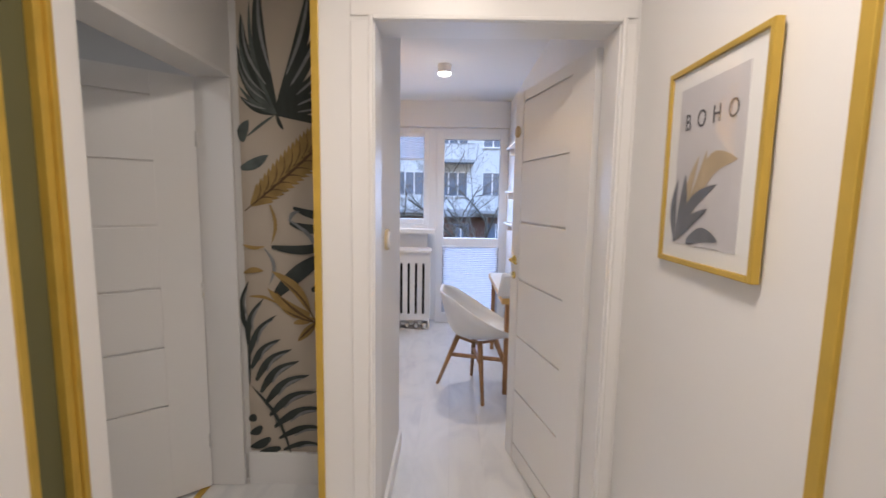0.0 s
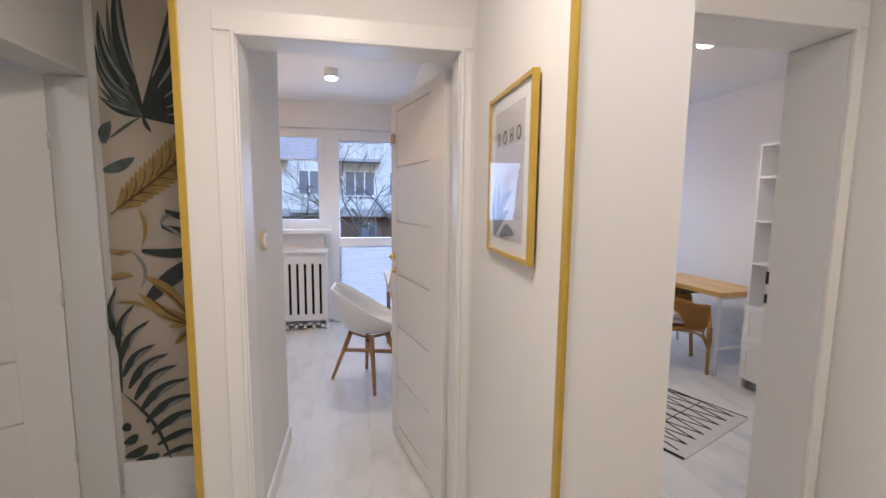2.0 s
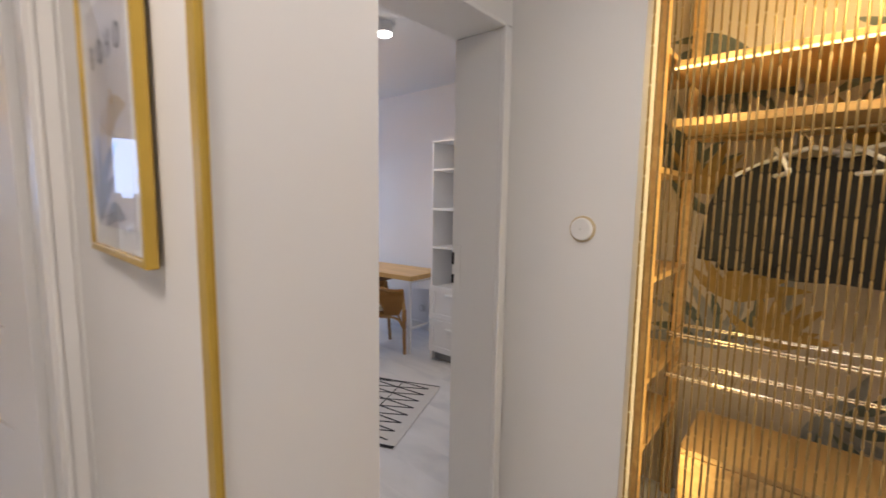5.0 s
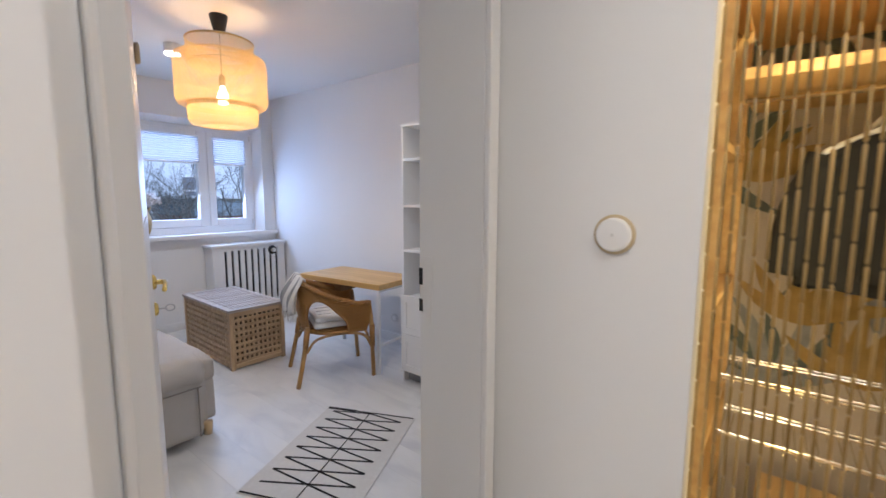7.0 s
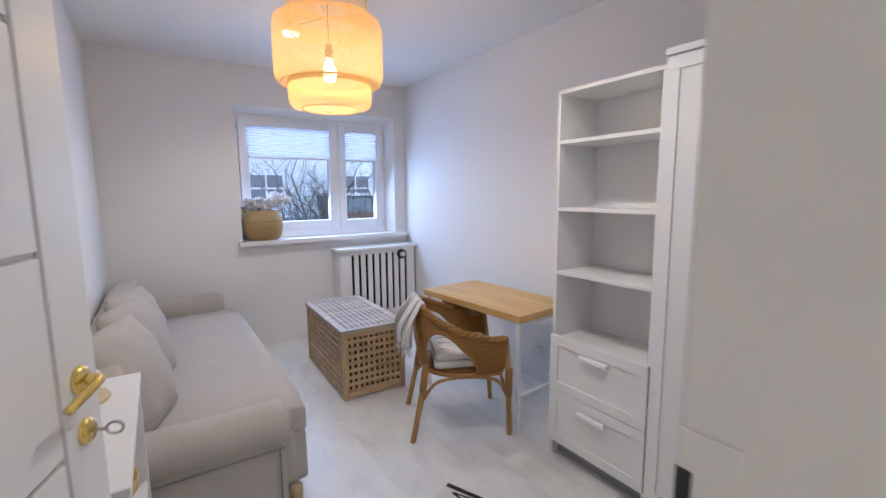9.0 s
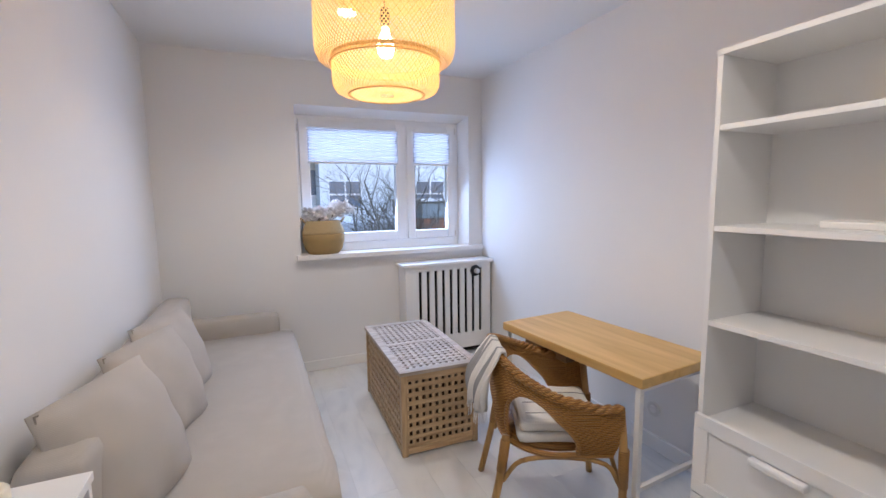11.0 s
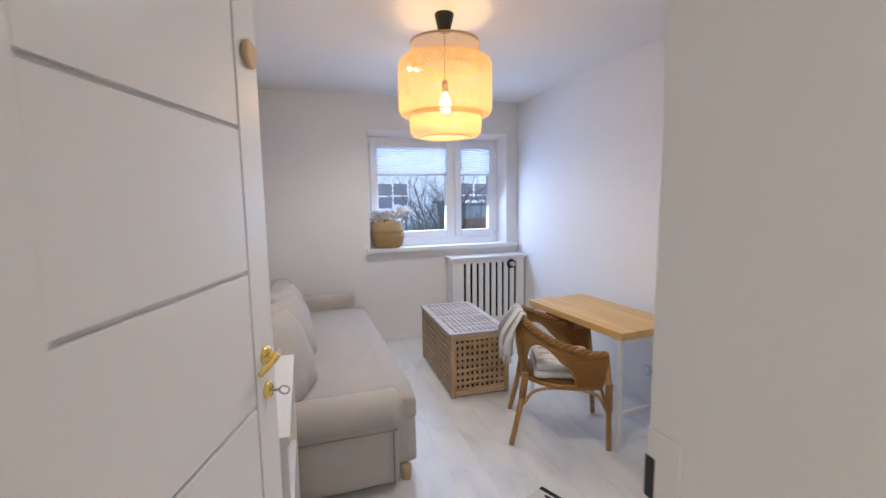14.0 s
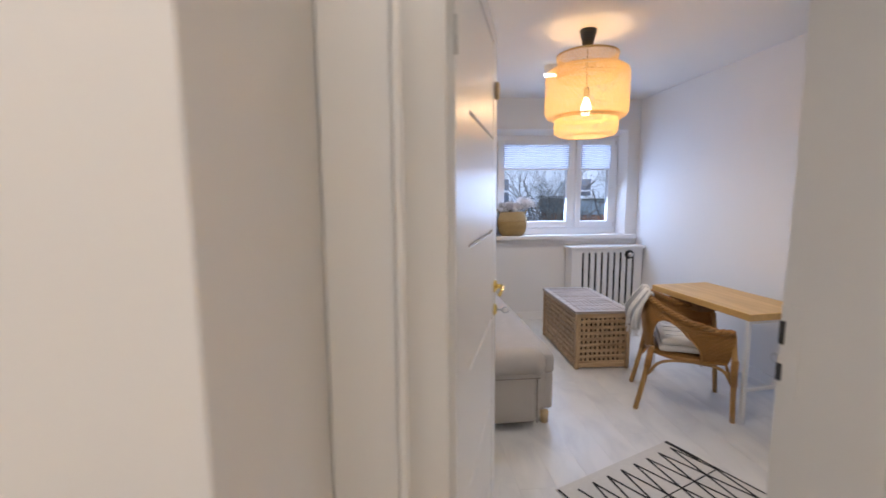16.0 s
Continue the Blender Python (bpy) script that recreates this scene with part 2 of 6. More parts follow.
LEAFD = mat("printed_dark_leaf", (0.045, 0.055, 0.05), 0.75, var=0.5, scale=18, bump=0.0, stretch=(1, 1, 0.3))
LEAFT = mat("printed_teal_leaf", (0.11, 0.135, 0.125), 0.75, var=0.45, scale=22, bump=0.0)
LEAFG = mat("printed_gold_leaf", (0.38, 0.25, 0.085), 0.75, var=0.35, scale=16, bump=0.0)
LEAFB = mat("printed_brown_vein", (0.13, 0.075, 0.03), 0.75, var=0.3, scale=20, bump=0.0)
LEAFS = mat("printed_grey_stem", (0.27, 0.28, 0.28), 0.75, var=0.3, scale=30, bump=0.0)
MAT_BOARD = mat("passepartout", (0.80, 0.80, 0.79), 0.8, var=0.01, bump=0.03, bscale=500)
PRINT = mat("poster_print", (0.60, 0.585, 0.60), 0.7, var=0.05, scale=12, bump=0.0)
INK = mat("grey_ink", (0.15, 0.145, 0.15), 0.7, var=0.2, scale=30, bump=0.0)
INKLEAF = mat("poster_grey_leaf", (0.19, 0.20, 0.23), 0.7, var=0.4, scale=40, bump=0.0)
INKSAND = mat("poster_sand_leaf", (0.52, 0.42, 0.28), 0.7, var=0.25, scale=40, bump=0.0)
GLASS = glassy("window_glass")
PICGLASS = glassy("picture_glass", 0.02)
BAMBOO = thin("bamboo_strip", (0.77, 0.60, 0.33), (0.92, 0.73, 0.39), 0.38)
# brown of the strips that draw the shaded gaps in the weave
GAP_SHADING = wood("bamboo_gap_shading", (0.56, 0.36, 0.13), (0.74, 0.53, 0.24), "Z")
BLIND = thin("pleated_blind_cloth", (0.80, 0.81, 0.85), (0.27, 0.26, 0.27), 0.6)
BULB = glow("bulb_glow", (1.0, 0.78, 0.48), 25)
SPOTLIGHT = glow("spot_glow", (1.0, 0.96, 0.90), 14)
LED = glow("led_glow", (1.0, 0.74, 0.34), 2.5)
ACACIA = wood("acacia_slats", (0.34, 0.215, 0.11), (0.60, 0.43, 0.25), "Z", 2.0, 0.45)
ACACIA_X = wood("acacia_rails", (0.34, 0.215, 0.11), (0.60, 0.43, 0.25), "X", 2.0, 0.45)
# same acacia, greyed: the sky sheen on the lid is in its colour
ACACIA_LID = wood("acacia_lid_sheen", (0.33, 0.265, 0.21), (0.53, 0.46, 0.39), "X", 2.0, 0.5)
OAK = wood("oak_desk", (0.52, 0.31, 0.10), (0.68, 0.44, 0.17), "Y", 1.2, 0.38)
PINE = wood("pine_shelf", (0.48, 0.29, 0.11), (0.66, 0.45, 0.20), "X", 1.5, 0.5)
BEECH = wood("beech_leg", (0.30, 0.15, 0.06), (0.46, 0.25, 0.11), "Z", 2.0, 0.4)
LIGHTWOOD = wood("light_wood", (0.50, 0.35, 0.18), (0.68, 0.50, 0.29), "Z", 1.5, 0.5)
RATTAN = weave("woven_rattan", (0.20, 0.085, 0.02), (0.64, 0.325, 0.085), 40, 55, 0.42, 0.7)
CANE = wood("cane_pole", (0.30, 0.155, 0.045), (0.54, 0.31, 0.105), "Z", 2.5, 0.38)
SOFA = weave("beige_sofa_linen", (0.46, 0.425, 0.385), (0.50, 0.46, 0.42), 60, 74, 0.9, 0.06)
PIPING = mat("sofa_seam", (0.27, 0.24, 0.21), 0.9, bump=0.1)
LINEN = weave("white_cotton", (0.66, 0.64, 0.61), (0.80, 0.78, 0.75), 60, 70, 0.95, 0.3)
STRIPE = mat("grey_stripe", (0.30, 0.30, 0.31), 0.95, var=0.1, bump=0.2)
RUG = weave("cream_rug", (0.62, 0.60, 0.57), (0.76, 0.745, 0.71), 55, 70, 0.95, 0.3)
RUGLINE = mat("black_wool", (0.018, 0.017, 0.017), 0.95, var=0.3, scale=60, bump=0.3, bscale=400)
BASKET = weave("seagrass", (0.27, 0.17, 0.06), (0.56, 0.38, 0.16), 42, 52, 0.8, 0.9)
BASKETW = weave("white_seagrass", (0.36, 0.26, 0.13), (0.64, 0.48, 0.25), 42, 52, 0.8, 0.9)
PLUME = mat("dried_plume", (0.80, 0.77, 0.76), 0.95, var=0.25, scale=60, bump=0.2, rnd=0.2)
TWIG = mat("dried_twig", (0.13, 0.095, 0.06), 0.9, var=0.3, scale=30, bump=0.2)
WAX = mat("candle_wax", (0.88, 0.82, 0.68), 0.45, var=0.03, bump=0.02)
RING = mat("beige_ring", (0.55, 0.44, 0.28), 0.5, bump=0.02)
COAT = mat("black_cloth", (0.012, 0.012, 0.013), 0.95, var=0.4, scale=12, bump=0.2)
CHROME = mat("wire_chrome", (0.75, 0.68, 0.52), 0.25, metal=0.9, bump=0.0)
CURTAIN = wood("bamboo_bead", (0.22, 0.14, 0.045), (0.40, 0.27, 0.10), "Z", 3.0, 0.35, rnd=0.2)
SHELLW = mat("white_shell", (0.80, 0.80, 0.80), 0.35, var=0.01, bump=0.0)
FACADE = mat("white_render", (0.74, 0.76, 0.78), 0.9, var=0.12, scale=0.8, bump=0.1, bscale=20)
FACADEG = mat("grey_render", (0.45, 0.47, 0.50), 0.9, var=0.15, scale=0.8, bump=0.1, bscale=20)
TERRACOTTA = mat("terracotta_boards", (0.36, 0.15, 0.08), 0.85, var=0.25, scale=3, bump=0.2, bscale=30)
TEAL = mat("grey_teal_sheet", (0.22, 0.27, 0.30), 0.6, var=0.12, scale=2, bump=0.05)
BRICKW = mat("brown_shopfront", (0.16, 0.085, 0.06), 0.85, var=0.25, scale=2, bump=0.2, bscale=30)
DARKGLASS = mat("dark_window_glass", (0.16, 0.20, 0.27), 0.12, var=0.2, scale=1, bump=0.0)
BARK = mat("bark", (0.21, 0.19, 0.16), 0.95, var=0.4, scale=14, bump=0.5, bscale=60)
HEDGE = mat("hedge_leaf", (0.15, 0.18, 0.08), 0.9, var=0.4, scale=12, bump=0.2)
GROUND = mat("damp_ground", (0.09, 0.085, 0.07), 0.95, var=0.3, scale=0.7, bump=0.3, bscale=12)
SOCKETM = mat("socket_plastic", (0.70, 0.69, 0.67), 0.4, bump=0.0)
TABLECLOTH = mat("white_cloth", (0.78, 0.78, 0.78), 0.9, var=0.02, bump=0.1)


# ---- building helpers ----
def box(bm, x0, x1, y0, y1, z0, z1, bevel=0.0, seg=2):
    vs = [bm.verts.new((x, y, z)) for x in (x0, x1) for y in (y0, y1) for z in (z0, z1)]
    fs = [bm.faces.new([vs[i] for i in q]) for q in ((0, 1, 3, 2), (4, 6, 7, 5), (0, 4, 5, 1), (2, 3, 7, 6), (0, 2, 6, 4), (1, 5, 7, 3))]
    if bevel:
        edges = {e for f in fs for e in f.edges}
        bmesh.ops.bevel(bm, geom=list(edges), offset=bevel, segments=seg, affect="EDGES", profile=0.5)
    return vs


def sheet(bm, axis, at, u0, u1, z0, z1):
    """A single upright face for thin glass."""
    q = [(u0, z0), (u1, z0), (u1, z1), (u0, z1)]
    bm.faces.new([bm.verts.new((u, at, z) if axis == "y" else (at, u, z)) for u, z in q])


def lathe(bm, profile, n=24, cx=0.0, cy=0.0):
    rings = []
    for r, z in profile:
        rings.append([bm.verts.new((cx + r * math.cos(2 * math.pi * i / n), cy + r * math.sin(2 * math.pi * i / n), z)) for i in range(n)])
    for a, b in zip(rings, rings[1:]):
        for i in range(n):
            bm.faces.new((a[i], a[(i + 1) % n], b[(i + 1) % n], b[i]))
    if profile[0][0] > 1e-4:
        bm.faces.new(rings[0][::-1])
    if profile[-1][0] > 1e-4:
        bm.faces.new(rings[-1])


def tube(bm, pts, r, n=8, r1=None):
    pts = [Vector(p) for p in pts]
    r1 = r if r1 is None else r1
    rings = []
    up = Vector((0, 0, 1))
    for i, p in enumerate(pts):
        d = (pts[min(i + 1, len(pts) - 1)] - pts[max(i - 1, 0)]).normalized()
        side = d.cross(up)
        if side.length < 0.05:
            side = d.cross(Vector((1, 0, 0)))
        side.normalize()
        other = side.cross(d).normalized()
        rr = r + (r1 - r) * i / max(1, len(pts) - 1)
        rings.append([bm.verts.new(p + rr * (math.cos(2 * math.pi * k / n) * side + math.sin(2 * math.pi * k / n) * other)) for k in range(n)])
        up = other
    for a, b in zip(rings, rings[1:]):
        for k in range(n):
            bm.faces.new((a[k], a[(k + 1) % n], b[(k + 1) % n], b[k]))
    bm.faces.new(rings[0][::-1])
    bm.faces.new(rings[-1])


def arc(points, steps=6):
    """Smooth line through the points (Catmull-Rom)."""
    p = [Vector(q) for q in points]
    p = [p[0] * 2 - p[1]] + p + [p[-1] * 2 - p[-2]]
    out = []
    for i in range(1, len(p) - 2):
        for k in range(steps):
            t = k / steps
            a, b, c, d = p[i - 1:i + 3]
            out.append(0.5 * (2 * b + (c - a) * t + (2 * a - 5 * b + 4 * c - d) * t * t + (3 * b - a - 3 * c + d) * t ** 3))
    out.append(p[-2])
    return out


def mesh_of(name, bm, material, smooth=False):
    bmesh.ops.recalc_face_normals(bm, faces=bm.faces)
    me = bpy.data.meshes.new(name)
    bm.to_mesh(me)
    bm.free()
    for mt in (material if isinstance(material, (list, tuple)) else [material]):
        me.materials.append(mt)
    if smooth:
        for f in me.polygons:
            f.use_smooth = True
    return me


def part(name, bm, material, parent, label="", smooth=False):
    ob = new(name, bm if isinstance(bm, bpy.types.Mesh) else mesh_of(name, bm, material, smooth))
    ob.parent = parent
    if label:
        tagged(ob, label)
    return ob


def boxpart(name, parent, material, x0, x1, y0, y1, z0, z1, bevel=0.003, label=""):
    bm = bmesh.new()
    box(bm, x0, x1, y0, y1, z0, z1, bevel)
    return part(name, bm, material, parent, label)


def thing(name, m, label, category, group="", kind=""):
    ob = new(name)
    ob.empty_display_size = 0.1
    ob.matrix_world = m
    return tagged(ob, label, category, group, kind)


def solid(name, material, boxes, label, category, kind="structure", bevel=0.0):
    bm = bmesh.new()
    for b in boxes:
        box(bm, *b, bevel=bevel)
    return tagged(new(name, mesh_of(name, bm, material)), label, category, "", kind)


def pillow_mesh(bm, w, h, d, seed=0, puff=0.55):
    """Soft cushion, w by h, thick d, centred, facing +x, with creased corners."""
    n = 14
    rnd = random.Random(seed)
    ph = [rnd.uniform(0, 6.3) for _ in range(4)]
    grids = []
    for s in (1, -1):
        g = []
        for i in range(n + 1):
            row = []
            for j in range(n + 1):
                u, v = i / n * 2 - 1, j / n * 2 - 1
                f = max(0.0, (1 - abs(u) ** 2.6) * (1 - abs(v) ** 2.6)) ** puff
                pinch = 1 - 0.10 * (1 - abs(v) ** 2) * abs(u) ** 3
                pinchv = 1 - 0.10 * (1 - abs(u) ** 2) * abs(v) ** 3
                wr = 0.010 * math.sin(7 * u + ph[0] + 3 * v) * abs(v) + 0.008 * math.sin(9 * v + ph[1] - 2 * u) * abs(u)
                row.append(bm.verts.new((s * (d / 2 * f + 0.004) + wr * f, u * w / 2 * pinchv, v * h / 2 * pinch)))
            g.append(row)
        grids.append(g)
        for i in range(n):
            for j in range(n):
                bm.faces.new((g[i][j], g[i + 1][j], g[i + 1][j + 1], g[i][j + 1]))
    a, b = grids
    rim = [(i, 0) for i in range(n)] + [(n, j) for j in range(n)] + [(n - i, n) for i in range(n)] + [(0, n - j) for j in range(n)]
    for (i, j), (k, m) in zip(rim, rim[1:] + rim[:1]):
        bm.faces.new((a[i][j], a[k][m], b[k][m], b[i][j]))


# ---- structure ----
H = 2.53
# floors: laminate boards over a subfloor sheet
solid("floor", mat("subfloor", (0.30, 0.30, 0.30), 0.9), [(-2.6, 4.0, -1.7, 5.75, -0.20, -0.012)], "pale grey subfloor under the laminate boards", "floor")
solid("ceiling", CEIL, [(-2.6, 4.0, -1.7, 5.75, H, H + 0.15)], "plain white painted ceiling", "ceiling")

# hall
solid("wall_1", WALL, [(-0.415, -0.235, 1.45, 2.37, 0, H), (-0.235, 0.60, 1.45, 1.58, 2.07, H), (0.60, 0.66, 1.45, 1.58, 0, H)],
      "white wall around the open room door", "wall")
solid("wall_2", WALL, [(0.645, 0.918, 0.634, 1.0, 0, H), (0.66, 0.80, 1.0, 2.37, 0, H), (0.645, 0.66, 1.0, 1.45, 0, H)], "white wall with the framed picture", "wall")
solid("wall_3", WALL, [(0.80, 1.004, 1.0, 1.225, 0, H), (1.004, 1.85, 1.0, 1.225, 2.07, H), (1.85, 1.893, 1.0, 1.225, 0, H)], "white wall around the study door", "wall")
solid("wall_4", WALL, [(1.893, 2.02, 0.515, 1.0, 0, H), (1.893, 3.92, 1.0, 1.225, 0, H), (1.893, 2.02, -1.2, 0.515, 2.32, H)], "plain white wall beside the bamboo curtain", "wall")
solid("wall_5", WALL, [(-1.13, -0.955, 1.045, 1.12, 0, H), (-1.13, -0.985, 1.12, 2.033, 2.0, H), (-1.13, -0.985, 2.005, 2.033, 0, 2.0)], "shaded white wall around the ajar door", "wall")
solid("wall_6", WALL, [(-1.20, -0.415, 2.035, 2.37, 0, H)], "wall behind the leaf wallpaper", "wall")
solid("wall_7", WALL, [(-2.6, 4.0, -1.7, -1.55, 0, H), (-2.6, -2.45, -1.55, 5.3, 0, H), (2.84, 2.98, -1.55, 1.0, 0, H), (1.893, 2.02, -1.55, -1.2, 0, H)], "plain white outer walls closing the flat", "wall")
solid("wall_8", OLIVE, [(-1.10, -0.965, 0.932, 1.04, 0, H)], "olive green painted wall end", "wall")
solid("wall_9", WALL, [(-1.10, -0.955, -1.55, 0.925, 0, H)], "white hall wall beside the olive strip", "wall")
solid("wall_10", WALL, [(-2.45, -2.35, 2.37, 4.90, 0, H), (-2.45, -1.20, 2.25, 2.37, 0, H)], "white walls of the bright room", "wall")
# bright room: window wall with window and balcony door
solid("wall_11", WALL, [(-2.45, -0.90, 4.90, 5.30, 0, H), (-0.90, -0.205, 4.90, 5.30, 0, 1.085), (-0.90, 0.70, 4.90, 5.30, 2.25, H), (0.70, 0.975, 2.37, 5.30, 0, H)], "white window wall of the bright room", "wall")
# study walls
solid("wall_12", WALL, [(0.98, 1.11, 1.225, 5.27, 0, H)], "white study wall behind the sofa", "wall")
solid("wall_13", WALL, [(3.78, 3.92, 1.225, 5.27, 0, H)], "white study wall behind the desk", "wall")
solid("wall_14", WALL, [(0.98, 2.10, 5.27, 5.62, 0, H), (2.10, 3.64, 5.27, 5.62, 0, 0.95), (2.10, 3.64, 5.27, 5.62, 2.19, H), (3.64, 3.92, 5.27, 5.62, 0, H)], "white study wall with the window recess", "wall")

solid("wallpaper", PAPER, [(-0.945, -0.415, 2.022, 2.034, 0.12, H)], "beige wallpaper with large dark and golden palm leaves", "wallpaper")
solid("baseboard", GLOSSW, [(-0.95, -0.42, 2.004, 2.034, 0, 0.165)], "white skirting below the wallpaper", "baseboard", bevel=0.0)
solid("baseboard", GLOSSW, [(-0.235, -0.22, 1.58, 2.37, 0, 0.10)], "white skirting in the bright room", "baseboard", bevel=0.003)
solid("baseboard", GLOSSW, [(1.12, 3.78, 5.255, 5.27, 0, 0.085)], "low white skirting under the study window", "baseboard", bevel=0.003)
solid("baseboard", GLOSSW, [(3.765, 3.78, 1.30, 5.25, 0, 0.085)], "low white skirting behind the desk", "baseboard", bevel=0.003)
solid("baseboard", GLOSSW, [(1.11, 1.125, 1.30, 5.25, 0, 0.085)], "low white skirting behind the sofa", "baseboard", bevel=0.003)

# gold corner trims
for lab, bs in (("gold corner trim beside the leaf wallpaper", [(-0.424, -0.399, 1.440, 1.448, 0, H), (-0.424, -0.4165, 1.448, 1.475, 0, H)]),
                ("gold corner trim beside the framed picture", [(0.636, 0.644, 0.626, 0.652, 0, H), (0.644, 0.6475, 0.626, 0.633, 0, H)]),
                ("gold corner trim on the olive wall end", [(-0.9645, -0.940, 1.022, 1.045, 0, H), (-0.945, -0.930, 1.046, 1.062, 0, H)]),
                ("gold trim at the far edge of the olive wall", [(-0.966, -0.947, 0.922, 0.942, 0, H)])):
    solid("trim", GOLD, bs, lab, "trim", bevel=0.0015)
solid("trim", GOLD, [(-1.165, -1.132, 1.14, 1.985, 0.001, 0.007)], "brass-coloured threshold strip on the floor", "threshold", bevel=0.002)


def casing(name, axis, a0, a1, top, face, width, out, label):
    """Door casing: flat boards with a raised inner bead, around an opening from a0 to a1; out: which way it stands proud."""
    t = thing(name, pose(0, 0, 0), label, "door frame", kind="structure")
    d0, d1 = sorted((face, face + out * 0.008))
    e0, e1 = sorted((face, face + out * 0.018))

    def put(nm, u0, u1, z0, z1, p0, p1):
        bm = bmesh.new()
        if axis == "y":
            box(bm, u0, u1, p0, p1, z0, z1, 0.004)
        else:
            box(bm, p0, p1, u0, u1, z0, z1, 0.004)
        part(nm, bm, GLOSSW, t)
    wl, wr = width
    put("side_board", a0 - wl, a0 - 0.014, 0, top, d0, d1)
    put("side_board", a1 + 0.014, a1 + wr, 0, top, d0, d1)
    put("head_board", a0 - wl, a1 + wr, top + 0.014, top + 0.09, d0, d1)
    put("bead", a0 - 0.014, a0, 0, top + 0.014, e0, e1)
    put("bead", a1, a1 + 0.014, 0, top + 0.014, e0, e1)
    put("bead", a0, a1, top, top + 0.014, e0, e1)
    return t


casing("door_frame_1", "y", -0.22, 0.585, 2.02, 1.45, (0.075, 0.050), -1, "white moulded frame of the bright room's door")
casing("door_frame_2", "y", 1.03, 1.825, 2.035, 1.0, (0.11, 0.060), -1, "white moulded frame of the study door")


def lining(name, boxes, label):
    t = thing(name, pose(0, 0, 0), label, "door frame", kind="structure")
    for b in boxes:
        boxpart("jamb", t, GLOSSW, *b)
    return t


lining("door_frame_4", [(-0.235, -0.215, 1.45, 1.60, 0, 2.02), (0.58, 0.60, 1.45, 1.60, 0, 2.02), (-0.235, 0.60, 1.45, 1.60, 2.02, 2.068)], "white lining of the bright room's door")
lining("door_frame_5", [(1.005, 1.028, 1.0, 1.222, 0, 2.035), (1.0285, 1.105, 1.14, 1.221, 0, 2.035), (1.826, 1.849, 1.0, 1.222, 0, 2.035), (1.005, 1.849, 1.0, 1.222, 2.037, 2.068)], "white lining of the study door")
lining("door_frame_6", [(-1.13, -0.938, 1.062, 1.14, 0, 1.98), (-1.13, -0.965, 1.985, 2.004, 0, 1.98), (-1.13, -0.965, 1.12, 2.004, 1.981, 1.999)], "white lining of the ajar hall door")
sp = thing("strike_plate", pose(1.8255, 1.185, 1.12), "black slotted strike plate in the study door jamb", "strike plate")
boxpart("plate", sp, SATINW, -0.003, 0.0, -0.012, 0.034, -0.10, 0.10, 0.001)
boxpart("slot", sp, BLACK, -0.005, -0.002, 0.022, 0.0345, -0.065, -0.028, 0.0)
boxpart("slot", sp, BLACK, -0.005, -0.002, 0.022, 0.0345, 0.015, 0.065, 0.0)


# ---- doors ----
def door(name, m, w, h, label, handed=1, key=True, handle=True, knob=True, lines=(1.945, 1.64, 1.335, 1.03, 0.725, 0.42, 0.115)):
    """Leaf from the hinge at the origin along +x; panelled on both faces; handed: the side that carries the handle shown."""
    t = thing(name, m, label, "door", kind="structure")
    boxpart("core", t, GLOSSW, 0, w, -0.010, 0.010, 0.012, h, 0.0)
    zs = [0.012, *sorted(z for z in lines if z < h - 0.03), h]
    for s in (1, -1):
        y0, y1 = sorted((s * 0.0102, s * 0.0205))
        boxpart("hinge_stile", t, GLOSSW, 0.0, 0.165, y0, y1, 0.012, h, 0.0)
        boxpart("lock_stile", t, GLOSSW, w - 0.10, w, y0, y1, 0.012, h, 0.0012)
        for a, b in zip(zs, zs[1:]):
            boxpart("panel", t, GLOSSW, 0.165, w - 0.110, y0, y1, a + (0.005 if a > 0.02 else 0), b - (0.005 if b < h - 0.001 else 0), 0.0012)
        if handle:
            hd = thing_part("door_handle", t, Matrix.Translation((w - 0.052, s * 0.0205, 1.13)), "polished brass lever on a round rose")
            bm = bmesh.new()
            for zz, rr in ((0, 0.023), (-0.085, 0.021)):
                prof = [(0.0001, 0), (rr, 0), (rr, 0.004), (rr * 0.75, 0.010), (0.0001, 0.011)]
                n0 = len(bm.verts)
                lathe(bm, prof, 20)
                bm.verts.ensure_lookup_table()
                for v in bm.verts[n0:]:
                    x, y, z = v.co
                    v.co = (x, s * z, y + zz)
            tube(bm, arc([(0, s * 0.008, 0), (0, s * 0.024, 0), (-0.009, s * 0.031, 0), (-0.050, s * 0.032, -0.004), (-0.092, s * 0.029, -0.010)], 5), 0.0082, 10, 0.0065)
            part("lever", bm, BRASS, hd, smooth=True)
            if key and s == handed:
                bm = bmesh.new()
                tube(bm, [(0, s * 0.008, -0.085), (0, s * 0.030, -0.085)], 0.003, 8)
                ring = [(0, s * (0.041 + 0.012 * math.cos(a)), -0.085 + 0.010 * math.sin(a)) for a in [2 * math.pi * k / 14 for k in range(15)]]
                tube(bm, ring, 0.0022, 6)
                part("key", bm, STEEL, hd, "small steel key in the lock", smooth=True)
        if knob and s == handed:
            bm = bmesh.new()
            lathe(bm, [(0.0001, 0), (0.027, 0), (0.030, 0.004), (0.030, 0.010), (0.024, 0.014), (0.012, 0.012), (0.0001, 0.013)], 24)
            for v in bm.verts:
                x, y, z = v.co
                v.co = (x, s * z, y)
            k = part("wooden_knob", bm, LIGHTWOOD, t, "round turned wooden disc", smooth=True)
            k.matrix_basis = Matrix.Translation((w - 0.05, s * 0.0206, 1.805))
    return t


